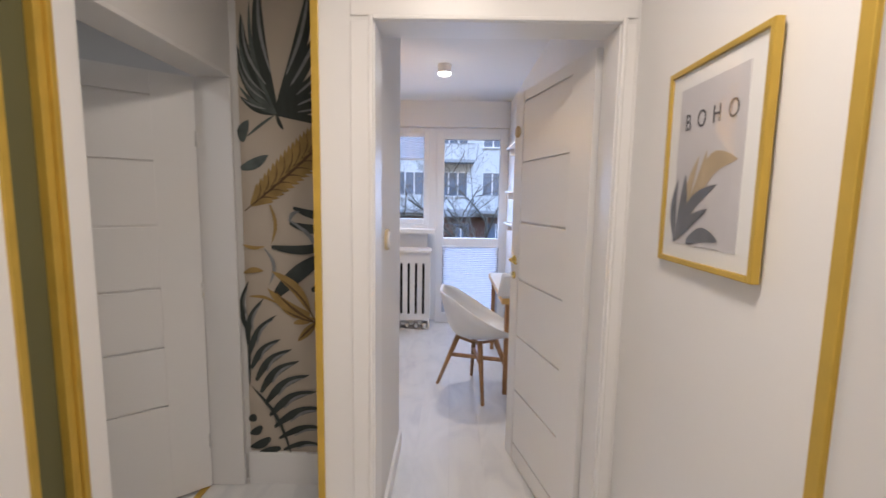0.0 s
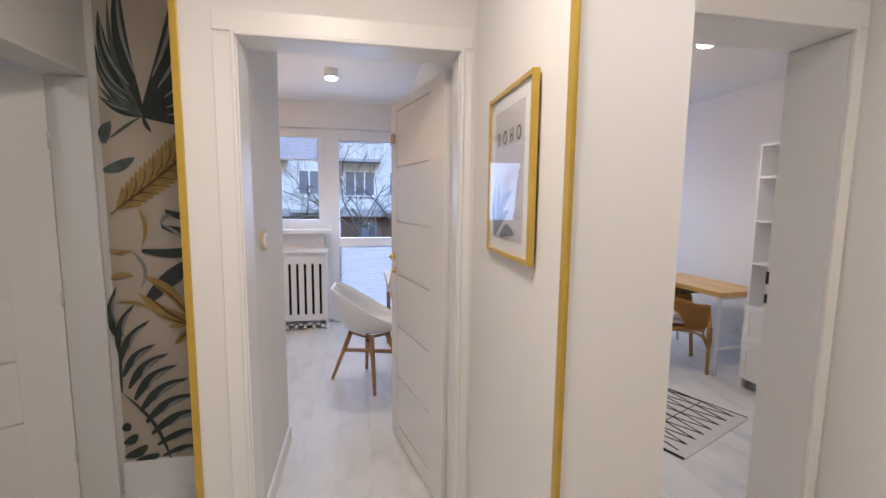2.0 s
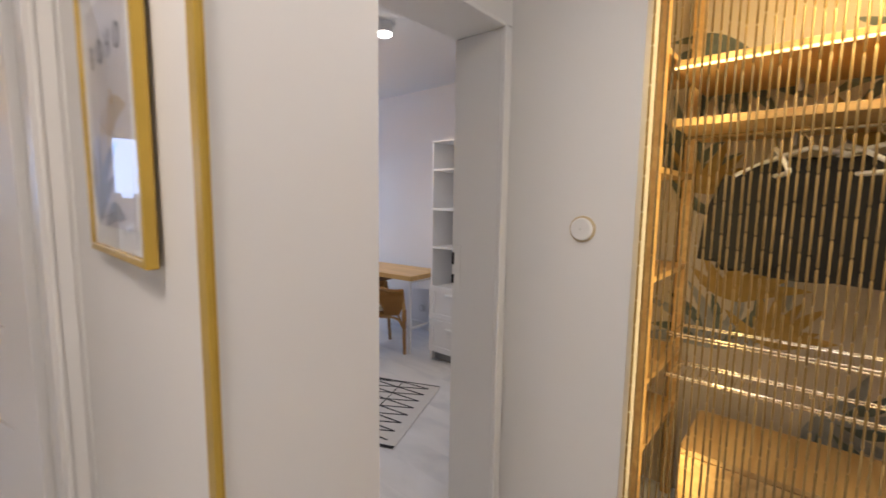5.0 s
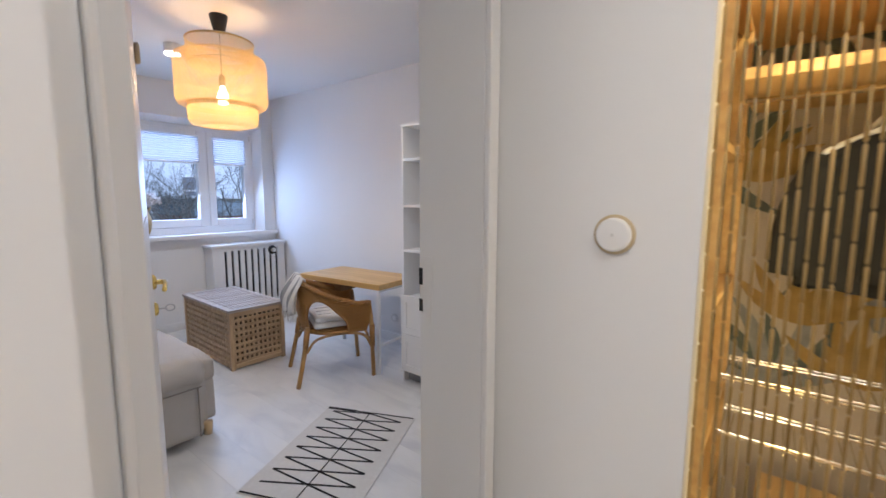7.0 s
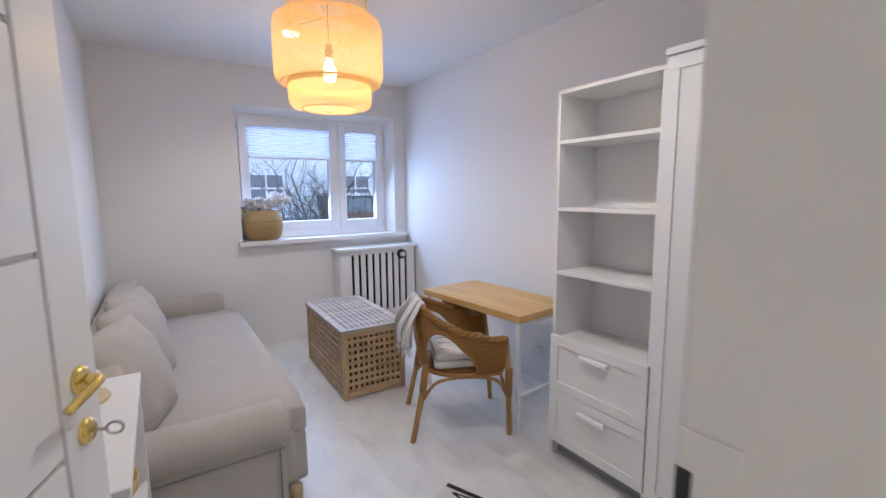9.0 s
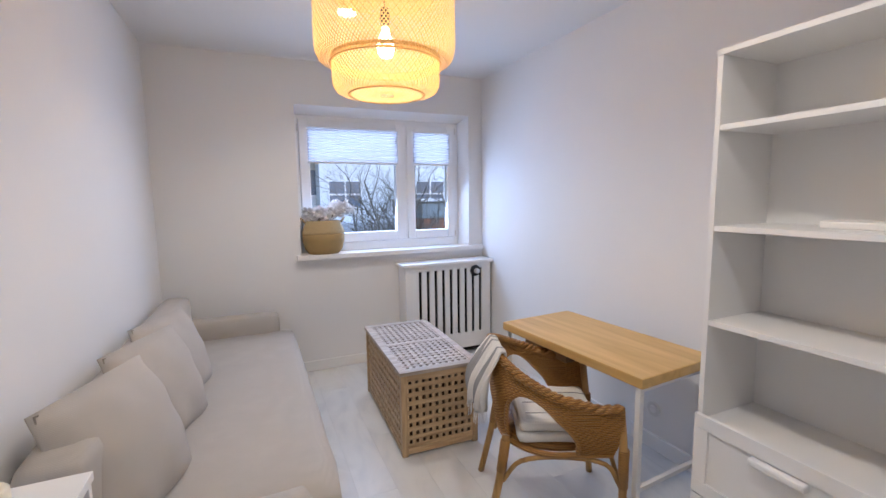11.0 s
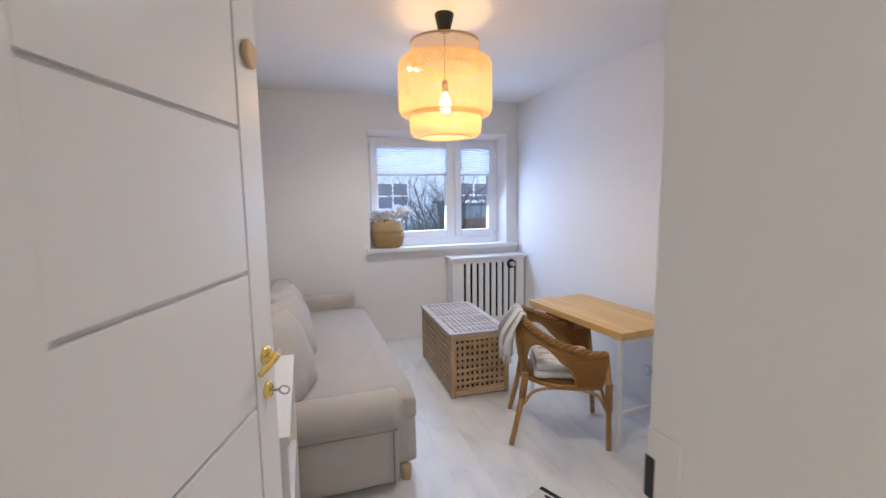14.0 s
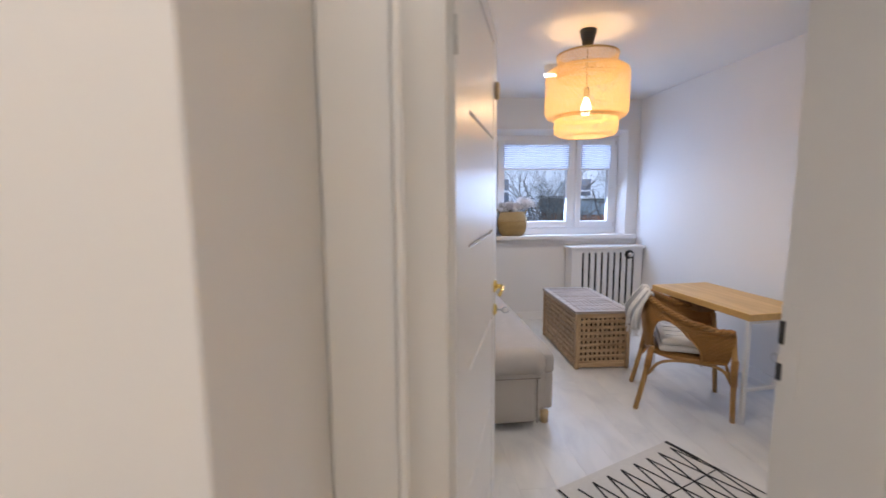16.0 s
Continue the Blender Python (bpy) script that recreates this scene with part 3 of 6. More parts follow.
def thing_part(name, parent, m, label=""):
    ob = new(name)
    ob.parent = parent
    ob.matrix_basis = m
    ob.empty_display_size = 0.05
    return tagged(ob, label)


def hinges(parent, zs, x=0.0, y=0.02):
    for z in zs:
        bm = bmesh.new()
        lathe(bm, [(0.005, z - 0.035), (0.005, z + 0.035)], 10, x, y)
        part("hinge", bm, SOCKETM, parent, smooth=True)


d1 = door("door_1", pose(0.578, 1.612, 0, 0, 0, 103), 0.765, 2.0, "white panelled door standing open into the bright room", handed=1, key=False)
d2 = door("door_2", pose(1.112, 1.246, 0, 0, 0, 71.6), 0.745, 2.0, "white panelled door standing open into the study, brass handle with key", handed=-1)
d3 = door("door_3", pose(-1.132, 1.98, 0, 0, 0, 219), 0.74, 1.972, "white panelled door left ajar", handed=1, key=False, handle=False, knob=False, lines=(1.868, 1.59, 1.31, 1.03, 0.755, 0.478))
hinges(d3, (1.70, 1.0, 0.25), 0.0, 0.022)
hinges(d2, (1.75, 0.25), 0.0, -0.022)


# ---- windows ----
def sash(parent, x0, x1, z0, z1, y, fw=0.06, name="sash"):
    f = thing_part(name, parent, Matrix.Identity(4))
    for nm, b in (("frame_bar", (x0, x0 + fw, z0, z1)), ("frame_bar", (x1 - fw, x1, z0, z1)), ("frame_bar", (x0 + fw, x1 - fw, z0, z0 + fw)), ("frame_bar", (x0 + fw, x1 - fw, z1 - fw, z1))):
        bm = bmesh.new()
        box(bm, b[0], b[1], y, y + 0.07, b[2], b[3], 0.006)
        part(nm, bm, PVC, f)
    bm = bmesh.new()
    sheet(bm, "y", y + 0.03, x0 + fw - 0.005, x1 - fw + 0.005, z0 + fw - 0.005, z1 - fw + 0.005)
    g = part("pane", bm, GLASS, f, "clear window glass")
    if g.data.polygons[0].normal.y > 0:
        g.data.flip_normals()
    g.visible_shadow = False
    return f


def pleats(name, parent_m, x0, x1, z0, z1, y, label, rails=True):
    """Pleated blind: a zigzag cloth between two slim rails."""
    t = thing(name, parent_m, label, "window blind")
    bm = bmesh.new()
    n = 2 * max(4, int((z1 - z0) / 0.021))
    vs = []
    for i in range(n + 1):
        z = z0 + (z1 - z0) * i / n
        yy = y + (0.004 if i % 2 else -0.004)
        vs.append((bm.verts.new((x0, yy, z)), bm.verts.new((x1, yy, z))))
    for a, b in zip(vs, vs[1:]):
        bm.faces.new((a[0], a[1], b[1], b[0]))
    part("cloth", bm, BLIND, t)
    for z in (z0, z1):
        boxpart("rail", t, PVC, x0 - 0.003, x1 + 0.003, y - 0.009, y + 0.009, z - 0.008, z + 0.008, 0.002)
    return t


w1 = thing("window_1", pose(0, 0, 0), "white two-part plastic window of the study", "window", kind="structure")
FY = 5.40
for b in ((2.10, 2.135, 0.991, 2.135), (3.545, 3.585, 0.991, 2.135), (2.135, 3.545, 0.991, 1.065), (2.135, 3.545, 2.095, 2.135), (3.03, 3.085, 1.065, 2.095)):
    boxpart("window_frame", w1, PVC, b[0], b[1], FY, FY + 0.075, b[2], b[3], 0.004)
sash(w1, 2.138, 3.045, 1.068, 2.098, FY - 0.014, 0.080)
sash(w1, 3.07, 3.548, 1.068, 2.098, FY - 0.014, 0.075)
for x, z in ((3.553, 1.10), (3.553, 2.06), (2.128, 1.13), (2.128, 2.03)):
    boxpart("hinge", w1, SOCKETM, x - 0.006, x + 0.006, FY - 0.018, FY - 0.001, z - 0.03, z + 0.03, 0.002)
solid("window_sill", SATINW, [(2.065, 3.755, 5.195, 5.272, 0.953, 0.99), (2.103, 3.637, 5.272, 5.40, 0.953, 0.99)], "white window sill below the study window", "window sill", bevel=0.0)
# plastered reveals splay from the frame to the edge of the recess
bm = bmesh.new()
for p in ([(3.64, 5.271), (3.586, 5.40), (3.586, 5.62), (3.64, 5.62)],):
    lo = [bm.verts.new((x, y, 0.991)) for x, y in p]
    hi = [bm.verts.new((x, y, 2.189)) for x, y in p]
    bm.faces.new(lo)
    bm.faces.new(hi)
    for k in range(4):
        bm.faces.new((lo[k], lo[(k + 1) % 4], hi[(k + 1) % 4], hi[k]))
q = [(5.271, 2.19), (5.40, 2.136), (5.62, 2.136), (5.62, 2.19)]
lo = [bm.verts.new((2.101, y, z)) for y, z in q]
hi = [bm.verts.new((3.637, y, z)) for y, z in q]
bm.faces.new(lo)
bm.faces.new(hi)
for k in range(4):
    bm.faces.new((lo[k], lo[(k + 1) % 4], hi[(k + 1) % 4], hi[k]))
tagged(new("wall_16", mesh_of("wall_16", bm, WALL)), "white plastered splay of the window recess", "wall", "", "structure")
pleats("pleated_blind", pose(0, 0, 0), 2.205, 2.98, 1.748, 2.04, FY - 0.028, "white pleated blind drawn half down on the wide sash")
pleats("pleated_blind", pose(0, 0, 0), 3.128, 3.49, 1.748, 2.04, FY - 0.028, "white pleated blind drawn half down on the narrow sash")

w2 = thing("window_2", pose(0, 0, 0), "white plastic window with balcony door in the bright room", "window", kind="structure")
AY = 4.97
for b in ((-0.90, -0.84, 1.085, 2.247), (-0.202, -0.114, 0.03, 2.247), (0.657, 0.698, 0.03, 2.247), (-0.84, -0.202, 1.085, 1.16), (-0.84, -0.202, 2.195, 2.247), (-0.114, 0.657, 2.195, 2.247), (-0.114, 0.657, 0.0, 0.06)):
    boxpart("window_frame", w2, PVC, b[0], b[1], AY, AY + 0.075, b[2], b[3], 0.004)
sash(w2, -0.84, -0.197, 1.16, 2.20, AY - 0.012, 0.062)
bd = thing_part("balcony_door", w2, Matrix.Identity(4), "white balcony door with a glazed top and panelled bottom")
for b in ((-0.114, -0.026, 0.06, 2.195), (0.605, 0.657, 0.06, 2.195), (-0.026, 0.605, 2.123, 2.195), (-0.026, 0.605, 0.912, 1.005), (-0.026, 0.605, 0.06, 0.13)):
    boxpart("frame_bar", bd, PVC, b[0], b[1], AY - 0.012, AY + 0.06, b[2], b[3], 0.005)
for nm, z0, z1, lab in (("pane", 1.0, 2.128, "clear window glass"), ("lower_pane", 0.13, 0.912, "clear lower pane")):
    bm = bmesh.new()
    sheet(bm, "y", AY + 0.02, -0.031, 0.61, z0, z1)
    g = part(nm, bm, GLASS, bd, lab)
    if g.data.polygons[0].normal.y > 0:
        g.data.flip_normals()
    g.visible_shadow = False
pleats("pleated_blind", pose(0, 0, 0), -0.775, -0.258, 1.893, 2.15, AY - 0.026, "white pleated blind at the top of the bright room's window")
pleats("pleated_blind", pose(0, 0, 0), -0.036, 0.615, 0.12, 0.912, AY - 0.026, "white pleated blind on the balcony door's lower half")
solid("window_sill", SATINW, [(-0.96, -0.125, 4.76, 4.905, 1.072, 1.112), (-0.90, -0.206, 4.905, 4.969, 1.086, 1.112)], "white window sill in the bright room", "window sill")


# ---- radiator covers ----
def radiator_cover(name, m, w, h, d, slots, x_first, step, z0, z1, label, valve=None, ledge=0.03, bottom=0.06):
    """Box cover against a wall: front panel with upright slots. Local x along the wall, the front at y = 0."""
    t = thing(name, m, label, "radiator cover")
    xs = [x_first + i * step for i in range(slots)]
    half = 0.0135
    edges = [0.0]
    for x in xs:
        edges += [x - half, x + half]
    edges.append(w)
    boxpart("top_rail", t, SATINW, 0, w, 0, 0.018, z1, h - 0.03, 0.0)
    boxpart("bottom_rail", t, SATINW, 0, w, 0, 0.018, bottom, z0, 0.0)
    for i in range(0, len(edges), 2):
        boxpart("slat", t, SATINW, edges[i], edges[i + 1], 0, 0.018, z0, z1, 0.002)
    boxpart("side_panel", t, SATINW, 0, 0.018, 0.0185, d, 0.0, h - 0.03, 0.002)
    boxpart("side_panel", t, SATINW, w - 0.018, w, 0.0185, d, 0.0, h - 0.03, 0.002)
    boxpart("top_board", t, SATINW, -ledge, w + ledge * 0.4, -ledge, d, h - 0.029, h, 0.005)
    # added dark sheet stands for the shade behind the slots
    boxpart("shade_sheet", t, SLOT_SHADE, 0.02, w - 0.02, 0.05, 0.056, 0.02 if valve else bottom, h - 0.04, 0.0)
    if valve:
        vx, vz = valve
        bm = bmesh.new()
        lathe(bm, [(0.0001, 0), (0.05, 0), (0.052, 0.012), (0.046, 0.022), (0.03, 0.02), (0.028, 0.045), (0.0001, 0.046)], 24)
        for v in bm.verts:
            x, y, z = v.co
            v.co = (vx + x, -0.002 - z * 0.5, vz + y)
        part("valve_plate", bm, BLACK, t, "black round valve rosette", smooth=True)
        bm = bmesh.new()
        lathe(bm, [(0.0001, 0), (0.024, 0), (0.024, 0.03), (0.019, 0.036), (0.0001, 0.036)], 18)
        for v in bm.verts:
            x, y, z = v.co
            v.co = (vx + x, -0.024 - z, vz + y)
        part("valve_head", bm, SOCKETM, t, "white thermostatic valve head", smooth=True)
    return t


radiator_cover("radiator_cover", pose(2.925, 5.07, 0), 0.835, 0.875, 0.19, 9, 0.135, 0.074, 0.20, 0.80, "white slotted radiator cover with a black valve opening", (0.672, 0.775))
radiator_cover("radiator_cover", pose(-1.15, 4.66, 0), 0.985, 0.895, 0.235, 11, 0.105, 0.081, 0.175, 0.745, "white slotted radiator cover below the window sill", bottom=0.105)
bm = bmesh.new()
for i in range(19):
    box(bm, -1.10 + i * 0.048, -1.065 + i * 0.048, 4.672, 4.678, 0.02 + 0.03 * (i % 2), 0.06 + 0.03 * (i % 2))
tagged(new("floor_grille", mesh_of("floor_grille", bm, SOCKETM)), "patterned grey grille strip under the radiator cover", "grille")


# ---- lamps ----
def woven_tier(bm, profile, n, twist, seg=18, width=0.0050, lift=0.0012):
    """Two crossed sets of thin strips on a round profile of (radius, height)."""
    P = [Vector((r, 0, z)) for r, z in profile]
    line = arc(P, 4)
    lens = [0.0]
    for a, b in zip(line, line[1:]):
        lens.append(lens[-1] + (b - a).length)

    def at(u):
        d = u * lens[-1]
        for i in range(len(line) - 1):
            if lens[i + 1] >= d:
                f = (d - lens[i]) / max(1e-9, lens[i + 1] - lens[i])
                return line[i].lerp(line[i + 1], f)
        return line[-1]
    pr = [at(i / seg) for i in range(seg + 1)]
    for s in (1, -1):
        starts = []
        for k in range(n):
            prev = None
            for i, p in enumerate(pr):
                a = 2 * math.pi * k / n + s * twist * i / seg
                r = p.x + s * lift
                da = width / 2 / max(0.05, r)
                q = [bm.verts.new((r * math.cos(a + e), r * math.sin(a + e), p.z)) for e in (-da, da)]
                if prev:
                    bm.faces.new((prev[0], prev[1], q[1], q[0]))
                if i == 0:
                    starts.append([q])
                elif i == 1:
                    starts[-1].append(q)
                prev = q
        for a, b in zip(starts, starts[1:]):
            bm.faces.new((a[0][1], b[0][0], b[1][0], a[1][1]))
        if s > 0:
            first = starts[0]
        else:
            bm.faces.new((first[0][0], starts[0][0][0], starts[0][0][1], first[0][1]))


def ring(bm, r, z, t=0.004, n=40):
    tube(bm, [(r * math.cos(2 * math.pi * i / n), r * math.sin(2 * math.pi * i / n), z) for i in range(n + 1)], t, 6)


def pendant(m, label):
    t = thing("pendant_lamp", m, label, "pendant lamp")
    bm = bmesh.new()
    lathe(bm, [(0.0001, 0.0), (0.052, 0.0), (0.055, -0.004), (0.050, -0.03), (0.034, -0.095), (0.030, -0.10), (0.0001, -0.10)], 28)
    part("canopy", bm, BLACK, t, "black cone-shaped ceiling cup", smooth=True)
    bm = bmesh.new()
    tube(bm, [(0, 0, -0.09), (0, 0, -0.41)], 0.003, 8)
    part("cord", bm, BLACK, t, "black cord")
    bm = bmesh.new()
    lathe(bm, [(0.0001, -0.36), (0.017, -0.365), (0.020, -0.40), (0.017, -0.43), (0.0001, -0.43)], 16)
    part("lamp_holder", bm, BLACK, t, smooth=True)
    bm = bmesh.new()
    lathe(bm, [(0.0001, -0.43), (0.014, -0.435), (0.016, -0.45), (0.030, -0.485), (0.034, -0.51), (0.026, -0.54), (0.0001, -0.55)], 20)
    b = part("bulb", bm, BULB, t, "glowing bulb", smooth=True)
    b.visible_shadow = False
    for nm, prof, n, tw in (("upper_shade", [(0.195, -0.160), (0.195, -0.23), (0.193, -0.31)], 88, 0.62),
                            ("middle_shade", [(0.195, -0.246), (0.240, -0.250), (0.262, -0.266), (0.269, -0.30), (0.269, -0.40), (0.269, -0.51), (0.262, -0.545), (0.245, -0.568), (0.212, -0.572)], 124, 1.25),
                            ("lower_shade", [(0.207, -0.55), (0.207, -0.625), (0.202, -0.66), (0.185, -0.679), (0.145, -0.686)], 92, 0.72),
                            ("bottom_shade", [(0.145, -0.686), (0.10, -0.688), (0.03, -0.689)], 60, 0.9)):
        bm = bmesh.new()
        woven_tier(bm, prof, n, tw, 18, 0.0045)
        sh = part(nm, bm, BAMBOO, t, "woven bamboo shade")
        if nm == "bottom_shade":
            continue
        # darker outer skin of single strips, wider apart, imitating the weave's shaded gaps
        bm = bmesh.new()
        woven_tier(bm, [(r + 0.0015, z) for r, z in prof], int(n * 0.50), tw, 18, 0.0025, 0.0022)
        part("outer_weave", bm, GAP_SHADING, sh, "darker strips imitating the shaded gaps of the weave")
        for r, z in (prof[0], prof[-1]):
            bm = bmesh.new()
            ring(bm, r, z, 0.004)
            part("rim", bm, BAMBOO, sh, smooth=True)
    bm = bmesh.new()
    for a in range(3):
        c, s = math.cos(a * 2.094), math.sin(a * 2.094)
        tube(bm, [(0, 0, -0.235), (0.20 * c, 0.20 * s, -0.235)], 0.002, 6)
    part("cross_wire", bm, BLACK, t)
    return t


p1 = pendant(pose(2.27, 3.29, H), "three-tiered woven bamboo pendant lamp glowing warmly")
copy_thing(p1, pose(-1.05, 3.5, H))

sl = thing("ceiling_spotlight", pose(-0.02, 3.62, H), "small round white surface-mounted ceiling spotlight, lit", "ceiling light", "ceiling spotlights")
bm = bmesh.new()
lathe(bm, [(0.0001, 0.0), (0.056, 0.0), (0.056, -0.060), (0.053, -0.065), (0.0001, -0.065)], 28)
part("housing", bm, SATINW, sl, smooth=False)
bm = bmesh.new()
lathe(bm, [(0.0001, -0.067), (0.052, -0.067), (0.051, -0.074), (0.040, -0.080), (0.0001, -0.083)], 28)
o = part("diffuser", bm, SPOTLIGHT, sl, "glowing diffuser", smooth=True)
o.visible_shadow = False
# the spotlights in the hall and side room are unseen, added over their lamps
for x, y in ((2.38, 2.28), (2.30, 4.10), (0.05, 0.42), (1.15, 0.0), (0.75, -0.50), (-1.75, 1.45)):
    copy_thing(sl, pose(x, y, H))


# ---- wallpaper print ----
def blade(bm, p, q, w, bend=0.0, n=8, y=2.0205, notch=False):
    """Flat printed leaf blade from p to q (x, z), w wide, bent sideways."""
    p, q = Vector((p[0], 0, p[1])), Vector((q[0], 0, q[1]))
    d = q - p
    side = Vector((-d.z, 0, d.x)).normalized()
    prev = None
    for i in range(n + 1):
        u = i / n
        c = p + d * u + side * bend * d.length * math.sin(math.pi * u)
        hw = w / 2 * max(0.03, math.sin(math.pi * min(1, 0.08 + u * 0.92)) ** 0.75)
        a, b = c + side * hw, c - side * hw
        cur = [bm.verts.new((v.x, y, v.z)) for v in (a, b)]
        if prev:
            bm.faces.new((prev[0], prev[1], cur[1], cur[0]))
        prev = cur


def leaf_print(parent, dx=0.0, dz=0.0):
    def P(p):
        return (p[0] + dx, p[1] + dz)

    layer = [2.0212]

    def put(name, blades, material, y=0.0):
        bm = bmesh.new()
        for a, b, w, bend in blades:
            layer[0] -= 0.00007
            blade(bm, P(a), P(b), w, bend, y=layer[0])
        return part(name, bm, material, parent)
    c = (-0.771, 1.827)
    tips = [(-0.84, 2.44, .10, -.10), (-0.923, 2.271, .085, -.18), (-0.945, 2.132, .06, -.20), (-0.945, 2.042, .055, -.18), (-0.94, 1.905, .055, -.16), (-0.60, 2.42, .11, .08),
            (-0.54, 2.25, .10, .05), (-0.45, 2.12, .09, .03), (-0.43, 1.97, .085, 0), (-0.43, 1.86, .07, -.05), (-0.738, 1.754, .03, .1), (-0.50, 1.77, .06, -.08)]
    put("leaf_motif", [(c, t[:2], t[2] * 0.62, t[3] * -0.55) for t in tips], LEAFD)
    put("leaf_motif", [(c, ((t[0] + q[0]) / 2, (t[1] + q[1]) / 2 - 0.02), 0.022, (t[3] + q[3]) * -0.3) for t, q in zip(tips[:5], tips[1:5])], LEAFT)
    put("leaf_motif", [(Vector(c).lerp(Vector(t[:2]), 0.30)[:], Vector(c).lerp(Vector(t[:2]), 0.95)[:], t[2] * 0.15, t[3] * -0.6) for t in tips[:10]], LEAFS, 2.0190)
    put("leaf_motif", [((-0.907, 1.727), c, 0.014, 0.02), ((-0.936, 1.70), (-0.902, 1.80), 0.05, 0.1), ((-0.945, 1.575), (-0.814, 1.640), 0.05, -0.05)], LEAFT, 2.0195)
    # golden feather leaf
    g0, g1 = Vector((-0.93, 1.378)), Vector((-0.43, 1.83))
    d = (g1 - g0).normalized()
    up, dn = Vector((-d.y, d.x)), Vector((d.y, -d.x))
    barbs, lines = [], []
    for i in range(26):
        f = 0.06 + 0.90 * i / 25
        m = g0.lerp(g1, f)
        L = 0.14 * math.sin(math.pi * (0.16 + 0.76 * f)) ** 0.8
        for side, b in ((up, -0.14), (dn, 0.14)):
            e = m + side * L * 0.62 + d * L * 0.95
            barbs.append((m[:], e[:], 0.040, b))
            if i % 2:
                lines.append(((m + d * 0.006)[:], m.lerp(e, 0.86)[:], 0.0055, b))
    put("leaf_motif", barbs, LEAFG)
    put("leaf_vein", lines + [(g0[:], g1[:], 0.012, -0.02)], LEAFB)
    # strokes and curls
    put("leaf_motif", [((-0.809, 1.208), (-0.47, 1.255), .045, -.1), ((-0.719, 1.322), (-0.46, 1.33), .045, -.12), ((-0.805, 0.961), (-0.52, 1.19), .075, .05), ((-0.70, 1.395), (-0.46, 1.375), .04, -.1), ((-0.62, 1.0), (-0.46, 1.03), .05, .1)], LEAFD, 2.0198)
    put("leaf_motif", [((-0.725, 1.34), (-0.60, 1.06), .022, .22), ((-0.842, 1.20), (-0.827, 1.02), .018, .2), ((-0.72, 1.33), (-0.67, 1.38), .02, .2)], LEAFS, 2.0192)
    put("leaf_motif", [((-0.81, 1.407), (-0.808, 1.223), .018, .12), ((-0.945, 1.215), (-0.841, 1.21), .018, -.1), ((-0.945, 1.08), (-0.849, 1.09), .028, .1), ((-0.92, 0.965), (-0.787, 0.931), .016, .1),
                       ((-0.631, 0.88), (-0.834, 1.006), .05, .1), ((-0.631, 0.90), (-0.81, 1.09), .05, -.1), ((-0.631, 0.87), (-0.769, 0.908), .04, .05), ((-0.61, 0.86), (-0.713, 0.835), .035, 0), ((-0.60, 0.84), (-0.692, 0.745), .04, 0),
                       ((-0.60, 0.90), (-0.55, 1.06), .045, 0), ((-0.58, 0.86), (-0.46, 0.96), .05, 0), ((-0.57, 0.83), (-0.45, 0.82), .05, 0), ((-0.59, 0.80), (-0.50, 0.68), .05, 0)], LEAFG, 2.0196)
    put("leaf_vein", [((-0.60, 0.84), (-0.80, 1.0), .012, .06), ((-0.60, 0.84), (-0.76, 0.905), .01, .05), ((-0.60, 0.84), (-0.78, 1.06), .01, -.08), ((-0.60, 0.84), (-0.69, 0.75), .01, 0), ((-0.62, 0.80), (-0.56, 0.98), .012, 0)], LEAFB, 2.0182)
    # lower fern
    bl = [((-0.74, 0.165), (-0.935, 0.52), .018, -.08), ((-0.935, 0.52), (-0.93, 0.80), .014, 0)]
    hl = []
    ft = [(x, z, w * 0.72) for x, z, w in [(-0.925, 1.04, .04), (-0.855, 0.955, .045), (-0.793, 0.875, .045), (-0.775, 0.755, .05), (-0.721, 0.705, .055), (-0.685, 0.646, .06), (-0.635, 0.575, .06), (-0.60, 0.49, .06), (-0.55, 0.40, .06), (-0.54, 0.29, .05), (-0.56, 0.20, .04)]]
    for i, (x, z, w) in enumerate(ft):
        f = i / (len(ft) - 1)
        b = (-0.935 + 0.16 * max(0, f - 0.25) / 0.75, 0.78 - 0.60 * f)
        bl.append((b, (x, z), w, 0.12))
        m = Vector(b).lerp(Vector((x, z)), 0.3)
        hl.append((m[:], Vector(b).lerp(Vector((x, z)), 0.9)[:], w * 0.35, 0.13))
    bl += [((-0.91, 0.36), (-0.945, 0.33), .04, .05), ((-0.88, 0.30), (-0.945, 0.26), .04, .08), ((-0.84, 0.24), (-0.945, 0.19), .045, .08), ((-0.79, 0.19), (-0.90, 0.165), .04, .05)]
    put("leaf_motif", bl, LEAFD, 2.0200)
    put("leaf_motif", hl, LEAFS, 2.0190)


wp = bpy.data.objects["wallpaper"]
leaf_print(wp)

# ---- framed picture ----
pf = thing("picture_frame", pose(0.6405, 0.9945, 1.539, 0, 0, -1.2), "framed poster with grey leaves in a slim gold frame", "picture")
WY, WZ = 0.392, 0.493
for nm, b in (("frame_bar", (-WY / 2, -WY / 2 + 0.014, -WZ / 2, WZ / 2)), ("frame_bar", (WY / 2 - 0.014, WY / 2, -WZ / 2, WZ / 2)), ("frame_bar", (-WY / 2 + 0.014, WY / 2 - 0.014, -WZ / 2, -WZ / 2 + 0.014)), ("frame_bar", (-WY / 2 + 0.014, WY / 2 - 0.014, WZ / 2 - 0.014, WZ / 2))):
    boxpart(nm, pf, GOLD, -0.018, 0.0, b[0], b[1], b[2], b[3], 0.002)
